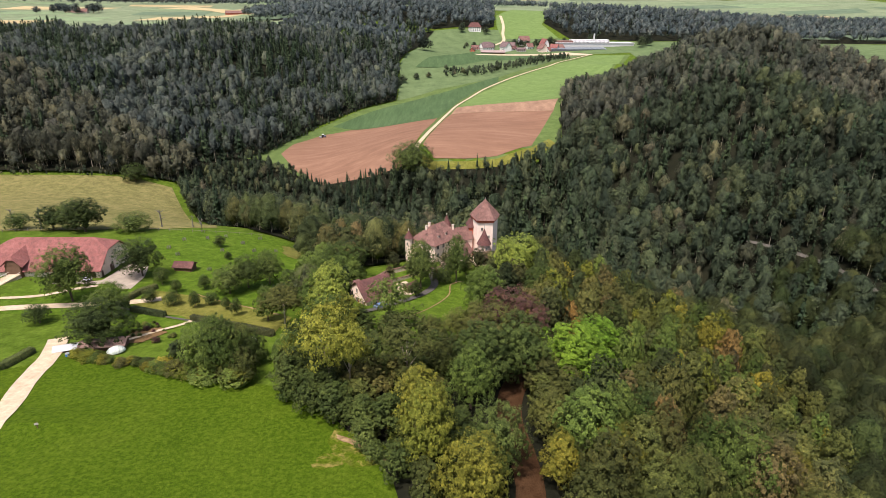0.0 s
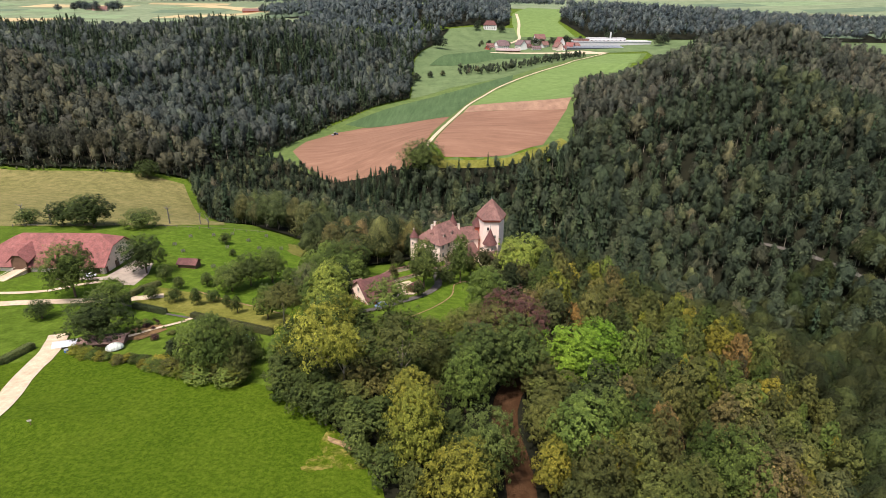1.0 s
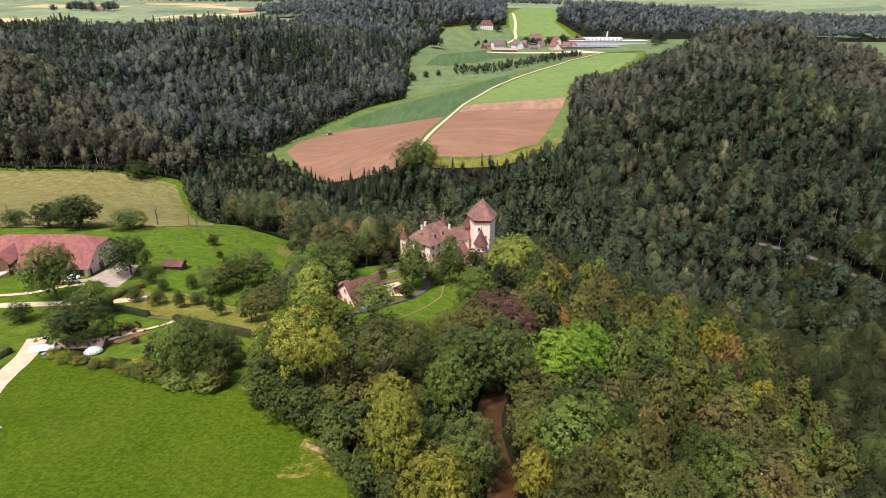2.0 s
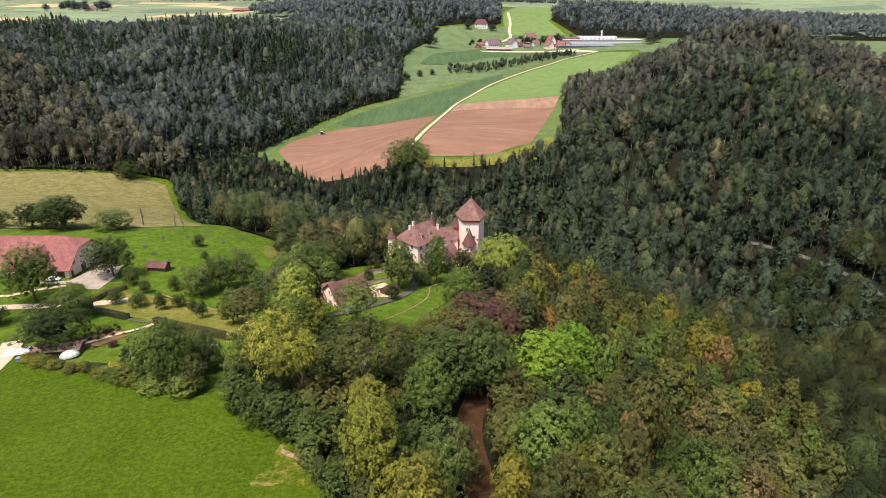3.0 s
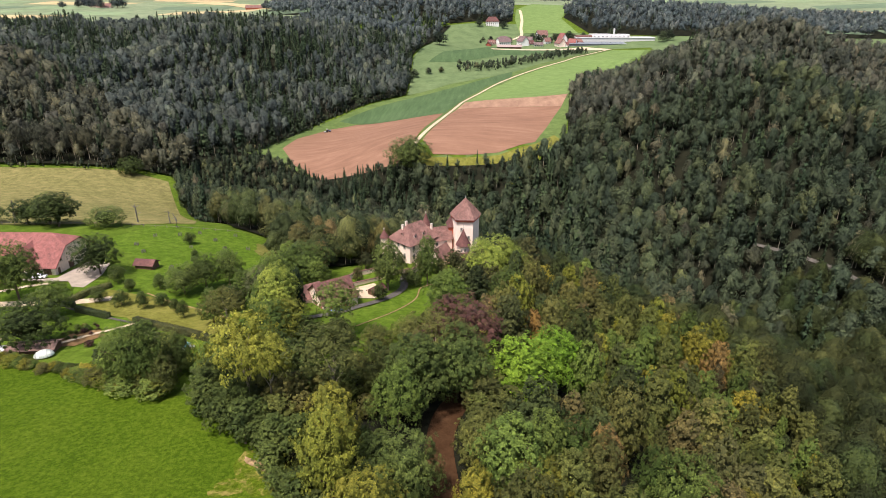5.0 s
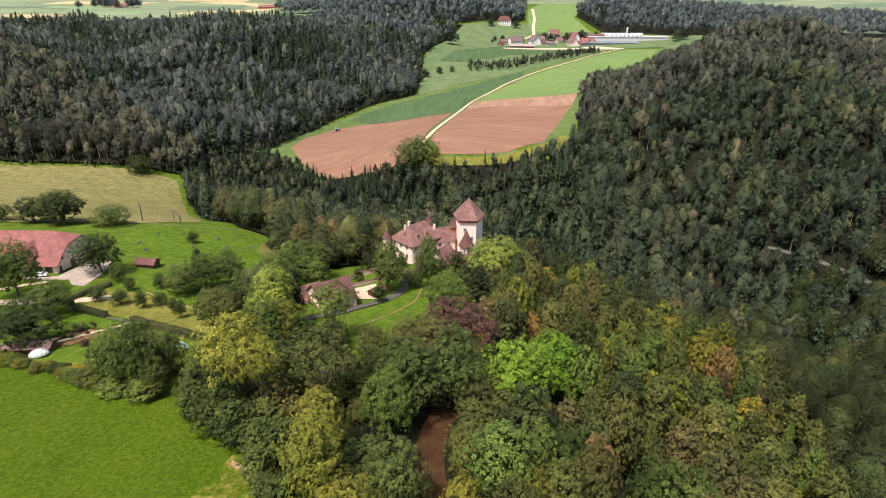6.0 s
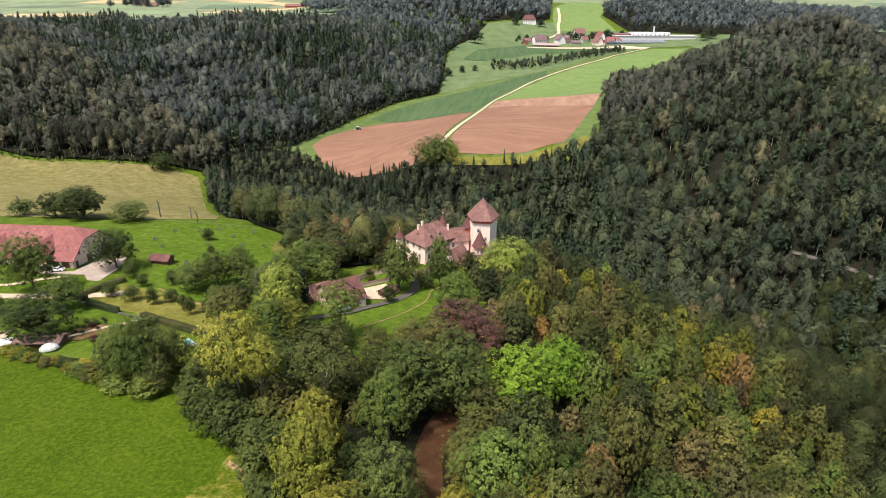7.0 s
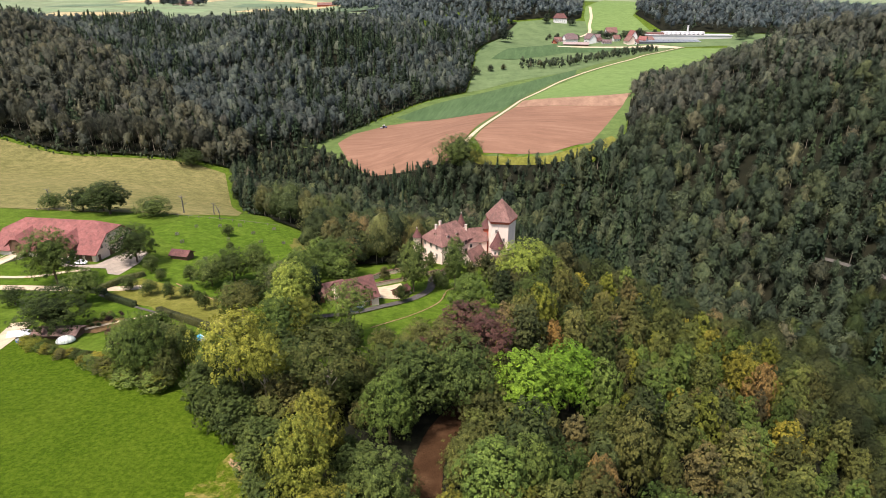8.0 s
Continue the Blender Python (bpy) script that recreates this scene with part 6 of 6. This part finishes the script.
# Trees round the castle and on the flank behind it
x, y, rng = scatter([(-62, 262), (-56, 228), (-40, 218), (-32, 212), (-27, 226), (-22, 245), (0, 257), (36, 262), (34, 268), (-20, 262)], 7, 43, jitter=0.6)
for px, py in zip(x, y):
    if px > -34 and px < 0 and py < 246:
        continue
    tree("mid", int(rng.integers(0, 20)), px, py, rng.uniform(11, 16), rng.uniform(0.95, 1.25), LEAF_BROAD, label="leafy tree on the bank behind the castle", name="bank_tree", group="trees behind the castle")
planted([("mid", 0, 24, 222, 14, 1.1), ("mid", 1, 20, 226, 9, 1.2), ("mid", 2, 27, 232, 15, 1.1), ("mid", 3, 2, 214, 6, 1.2), ("mid", 1, 14, 222, 10, 1.1), ("mid", 4, 22, 190, 15, 1.0), ("mid", 0, 26, 158, 16, 1.1), ("mid", 3, 20, 162, 11, 1.2), ("mid", 1, -2, 208, 5, 1.4), ("mid", 2, 9, 214, 8, 1.1), ("mid", 0, -12, 214, 7, 1.3), ("mid", 3, -20, 222, 7, 1.2), ("mid", 1, 1, 224, 6, 1.3), ("mid", 4, -7, 226, 6, 1.2), ("mid", 2, -20, 205, 6, 1.2), ("mid", 1, 26, 200, 14, 1.2), ("mid", 0, 19, 206, 12, 1.2)], LEAF_BROAD, "green tree below the castle walls", "castle_tree")
planted([("mid", 0, -9.3, 184.6, 6.5, 1.1), ("mid", 3, -1.0, 205.1, 5.5, 1.3), ("mid", 1, 1.0, 202.0, 5, 1.4)], LEAF_DARK, "small dark green tree beside the castle road", "road_tree")
planted([("mid", 0, -34.3, 109.7, 6.5, 1.00), ("mid", 1, -28.0, 105.3, 8.5, 1.10), ("mid", 2, -22.6, 101.6, 10.5, 1.20), ("mid", 3, -19.4, 100.6, 7.5, 1.00), ("mid", 4, -16.0, 98.4, 9.5, 1.10), ("mid", 0, -16.1, 102.5, 6.5, 1.20), ("mid", 1, -21.5, 105.1, 8.5, 1.00), ("mid", 2, -11.2, 96.8, 10.5, 1.10), ("mid", 3, -10.9, 101.2, 7.5, 1.20), ("mid", 4, -27.8, 109.4, 9.5, 1.00), ("mid", 0, -12.6, 88.8, 5.5, 1.10), ("mid", 1, -7.9, 84.3, 8.5, 1.20), ("mid", 2, -15.0, 93.4, 7.5, 1.30), ("mid", 3, 10.1, 89.0, 6.5, 1.10), ("mid", 0, 23.9, 91.8, 8.5, 1.30), ("mid", 1, 26.2, 85.8, 7.5, 1.10), ("mid", 2, 6.2, 84.0, 6.5, 1.20)], LEAF_DARK, "dense dark green tree at the wood edge", "edge_tree")
planted([("mid", 2, -29, 164, 17, 0.35)], LEAF_CONIFER, "slim dark columnar tree beside the gatehouse", "columnar_tree")
planted([("mid", 0, -42, 190, 13, 1.2), ("mid", 1, -48, 200, 12, 1.3), ("mid", 3, -46, 210, 13, 1.2), ("mid", 1, -40, 164, 11, 1.1), ("mid", 2, -52, 158, 12, 1.0), ("mid", 0, -32, 196, 11, 1.2), ("mid", 4, -50, 176, 12, 1.1)], LEAF_FRESH, "green tree at the orchard edge", "edge_tree")

# Shrubs along the meadow edge
rng = np.random.default_rng(45)
for i in range(34):
    f = i / 33
    px, py = -94 + 46 * f + rng.normal(0, 0.8), 133.5 - 15 * f + rng.normal(0, 0.8)
    tree("mid", int(rng.integers(0, 20)), px, py, rng.uniform(2.0, 2.8) + 4.0 * max(0, f - 0.4), rng.uniform(1.8, 2.6), (LEAF_TURNING, LEAF_OLIVE, LEAF_FRESH)[i % 3], label="loose olive-green shrub along the meadow edge", name="shrub", group="meadow edge shrubs")
for i in range(9):
    f = i / 8
    px, py = -66 + 24 * f + rng.normal(0, 1.5), 136 - 9 * f + rng.normal(0, 2.5)
    tree("mid", int(rng.integers(0, 20)), px, py, rng.uniform(6, 10) * (0.55 if px > -50.5 else 1.0), rng.uniform(1.1, 1.5), (LEAF_BROAD, LEAF_FRESH, LEAF_OLIVE)[i % 3], label="bushy green tree behind the meadow edge", name="edge_tree", group="trees behind the meadow edge")


# Hedges
def hedge(line, width, height, label):
    """A clipped hedge: a dense box of small leaf sprays along a line, uneven on its top and flanks."""
    rng = np.random.default_rng(int(abs(line[0][0] * 7 + line[0][1])))
    o = thing("hedge", line[0][0], line[0][1], 0, 0, label, "hedge", "clipped hedges")
    pieces = []
    for (ax, ay), (bx, by) in zip(line, line[1:]):
        n = math.hypot(bx - ax, by - ay)
        d = np.array([(bx - ax) / n, (by - ay) / n])
        s = np.array([-d[1], d[0]])
        steps = max(2, int(n / 1.5))
        rows = []
        for i in range(steps + 1):
            p = np.array([ax, ay]) + d * n * i / steps
            z = float(land(p[0], p[1]))
            for u, h in ((-1, -0.5), (-0.9, height * 0.9), (0.9, height * 0.9), (1, -0.5)):
                q = p + s * u * width * 0.44
                rows.append((q[0] - line[0][0], q[1] - line[0][1], z + h + rng.normal(0, 0.04)))
        ends = np.array([(0, 1, 2), (0, 2, 3), (4 * steps, 4 * steps + 2, 4 * steps + 1), (4 * steps, 4 * steps + 3, 4 * steps + 2)])
        pieces.append((np.array(rows), np.concatenate([grid_tris(steps + 1, 4), ends])))
        k = int(n * (width + 2 * height) * 14)
        f, g = rng.uniform(0, 1, k), rng.uniform(0, width + 2 * height, k)
        side = np.where(g < height, -1, np.where(g > height + width, 1, 0))
        u = np.where(side == 0, (g - height) / width * 2 - 1, side)
        h = np.where(side == 0, height, np.where(side < 0, g, g - height - width))
        p = np.array([ax, ay]) + d * (n * f)[:, None] + s * (u * width / 2)[:, None]
        z = land(p[:, 0], p[:, 1]) + h
        c = np.stack([p[:, 0] - line[0][0], p[:, 1] - line[0][1], z], -1)
        nrm = np.stack([s[0] * side, s[1] * side, (side == 0) * 1.0 + 0.1], -1)
        pieces.append(sprays(c, nrm, 0.2, rng)[:2])
    v, t = join_arrays(pieces)
    f = new("foliage", tri_mesh("foliage", v, t, [LEAF_BROAD]))
    f.parent = o
    return o


hedge([(-96, 165), (-90, 163), (-84, 160.8)], 1.8, 1.9, "clipped dark green hedge beside the garden path")
hedge([(-75, 158.5), (-68, 155.5), (-58, 151), (-47, 145.5)], 1.8, 2.0, "long clipped dark green hedge below the orchard")
hedge([(-103, 170), (-102, 173.5), (-101, 180), (-98, 186)], 2.0, 1.8, "rounded green hedge beside the barn yard")
hedge([(-99, 168.5), (-104, 168.5)], 1.8, 1.7, "short clipped hedge at the garden gate")
hedge([(-112, 118), (-109, 127), (-107.6, 136)], 2.0, 1.8, "clipped dark hedge along the gravel drive")


# Garden beds, village trees, meadow verge trees
rng = np.random.default_rng(51)
for i in range(26):
    px, py = -92 + rng.uniform(0, 17), 141 + rng.uniform(0, 15)
    if abs((px + 90) * 0.77 - (py - 138)) < 1.6:
        continue
    leaves, word = ((LEAF_DARK, "dark green"), (LEAF_FRESH, "fresh green"), (LEAF_COPPER, "reddish"), (LEAF_OLIVE, "olive-green"))[i % 4]
    tree("mid", int(rng.integers(0, 20)), px, py, rng.uniform(0.7, 1.7), rng.uniform(1.6, 2.6), leaves, label=word + " low shrub in a garden bed", name="garden_shrub", group="garden shrubs")
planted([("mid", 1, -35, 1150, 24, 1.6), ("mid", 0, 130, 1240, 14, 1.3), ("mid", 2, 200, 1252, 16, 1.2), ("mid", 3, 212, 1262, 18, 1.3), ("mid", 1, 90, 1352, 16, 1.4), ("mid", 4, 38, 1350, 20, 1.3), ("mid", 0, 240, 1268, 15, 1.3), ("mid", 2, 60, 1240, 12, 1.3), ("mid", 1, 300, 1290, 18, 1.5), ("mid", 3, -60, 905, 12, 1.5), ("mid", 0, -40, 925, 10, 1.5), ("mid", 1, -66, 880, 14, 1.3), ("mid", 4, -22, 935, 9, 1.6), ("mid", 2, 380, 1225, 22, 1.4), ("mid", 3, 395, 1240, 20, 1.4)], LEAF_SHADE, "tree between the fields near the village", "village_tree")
planted([("mid", k % 5, -1180 + (k * 37) % 150, 1880 + (k * 53) % 90, 22 + (k * 7) % 10, 1.5) for k in range(11)] + [("mid", k % 5, -545 + (k * 29) % 80, 1770 + (k * 41) % 60, 16 + (k * 5) % 8, 1.4) for k in range(5)], LEAF_FAR_HAZE, "tall tree beside a farm on the plateau", "farm_tree", "farm trees")


# Tree guards with saplings, fence and dead trees at the orchard
def tree_guard(x, y):
    o = thing("tree_guard", x, y, float(land(x, y)) + 0.1, (x * 31) % 90, "pale wooden guard round a young tree", "tree guard", "orchard tree guards")
    for sx, sy in ((-1, -1), (1, -1), (1, 1), (-1, 1)):
        part("post", box(sx * 0.55 - 0.07, sx * 0.55 + 0.07, sy * 0.55 - 0.07, sy * 0.55 + 0.07, -0.2, 1.3, 0.02), GREY_WOOD, o)
    for z in (0.5, 1.1):
        for s in (-1, 1):
            part("slat", box(-0.62, 0.62, s * 0.58 - 0.03, s * 0.58 + 0.03, z - 0.08, z + 0.08), GREY_WOOD, o)
            part("slat", box(s * 0.58 - 0.03, s * 0.58 + 0.03, -0.62, 0.62, z - 0.08, z + 0.08), GREY_WOOD, o)


GREY_WOOD = plain_mat("grey_weathered_wood", (0.14, 0.13, 0.11), 0.9, 4.0, 0.25)
for gx_, gy_ in ((-113, 230), (-104, 248), (-98, 254), (-88, 246), (-84, 258), (-106, 222), (-88, 207), (-80, 236), (-72, 240), (-112, 243), (-92, 232)):
    tree_guard(gx_, gy_)
fence = thing("fence", -200, 258, 0, 0, "wooden post and rail fence between orchard and pasture", "fence")
pts = [(-200 + 5 * k, 256 + 3 * math.sin(k * 0.3) + k * 0.35) for k in range(24)]
for (ax, ay), (bx, by) in zip(pts, pts[1:]):
    za, zb = float(land(ax, ay)), float(land(bx, by))
    part("post", box(ax + 200 - 0.09, ax + 200 + 0.09, ay - 258 - 0.09, ay - 258 + 0.09, za - 0.4, za + 1.35), GREY_WOOD, fence)
    for h in (1.0,):
        part("rail", solid([[(ax + 200, ay - 258, za + h - 0.06), (bx + 200, by - 258, zb + h - 0.04), (bx + 200, by - 258, zb + h + 0.04), (ax + 200, ay - 258, za + h + 0.06)]], 0.08), GREY_WOOD, fence)


def dead_tree(x, y, h, seed):
    rng = np.random.default_rng(seed)
    o = thing("dead_tree", x, y, float(land(x, y)), 0, "bare dead tree with broken grey limbs", "dead tree", "dead trees")
    v, t = tube([(0, 0, -0.3), (rng.normal(0, 0.2), 0, h * 0.5), (rng.normal(0, 0.4), rng.normal(0, 0.3), h)], [h * 0.055, h * 0.04, h * 0.012], 8)
    m = new("trunk", tri_mesh("trunk", v, t, [GREY_WOOD]))
    m.parent = o
    for k in range(7):
        a, z = k * 2.4 + rng.normal(0, 0.3), h * rng.uniform(0.4, 0.9)
        r = h * rng.uniform(0.12, 0.3)
        v, t = tube([(0, 0, z), (math.cos(a) * r * 0.6, math.sin(a) * r * 0.6, z + r * 0.4), (math.cos(a) * r, math.sin(a) * r, z + r * 0.5)], [h * 0.02, h * 0.012, h * 0.004], 5)
        m = new("limb", tri_mesh("limb", v, t, [GREY_WOOD]))
        m.parent = o
    return o


for k, (px, py, h) in enumerate(((-133, 268, 9), (-186, 262, 11), (-203, 268, 9), (-112, 262, 7), (-120, 272, 6))):
    dead_tree(px, py, h, k)
planted([("mid", k % 5, 118 + (k * 23) % 105, 1234 + (k * 31) % 42, 9 + (k * 5) % 8, 1.3) for k in range(14)] + [("mid", k % 5, 40 + (k * 19) % 90, 1226 + (k * 13) % 24, 7 + (k * 3) % 6, 1.3) for k in range(8)], LEAF_SHADE, "leafy garden tree between village houses", "village_tree", "village garden trees")
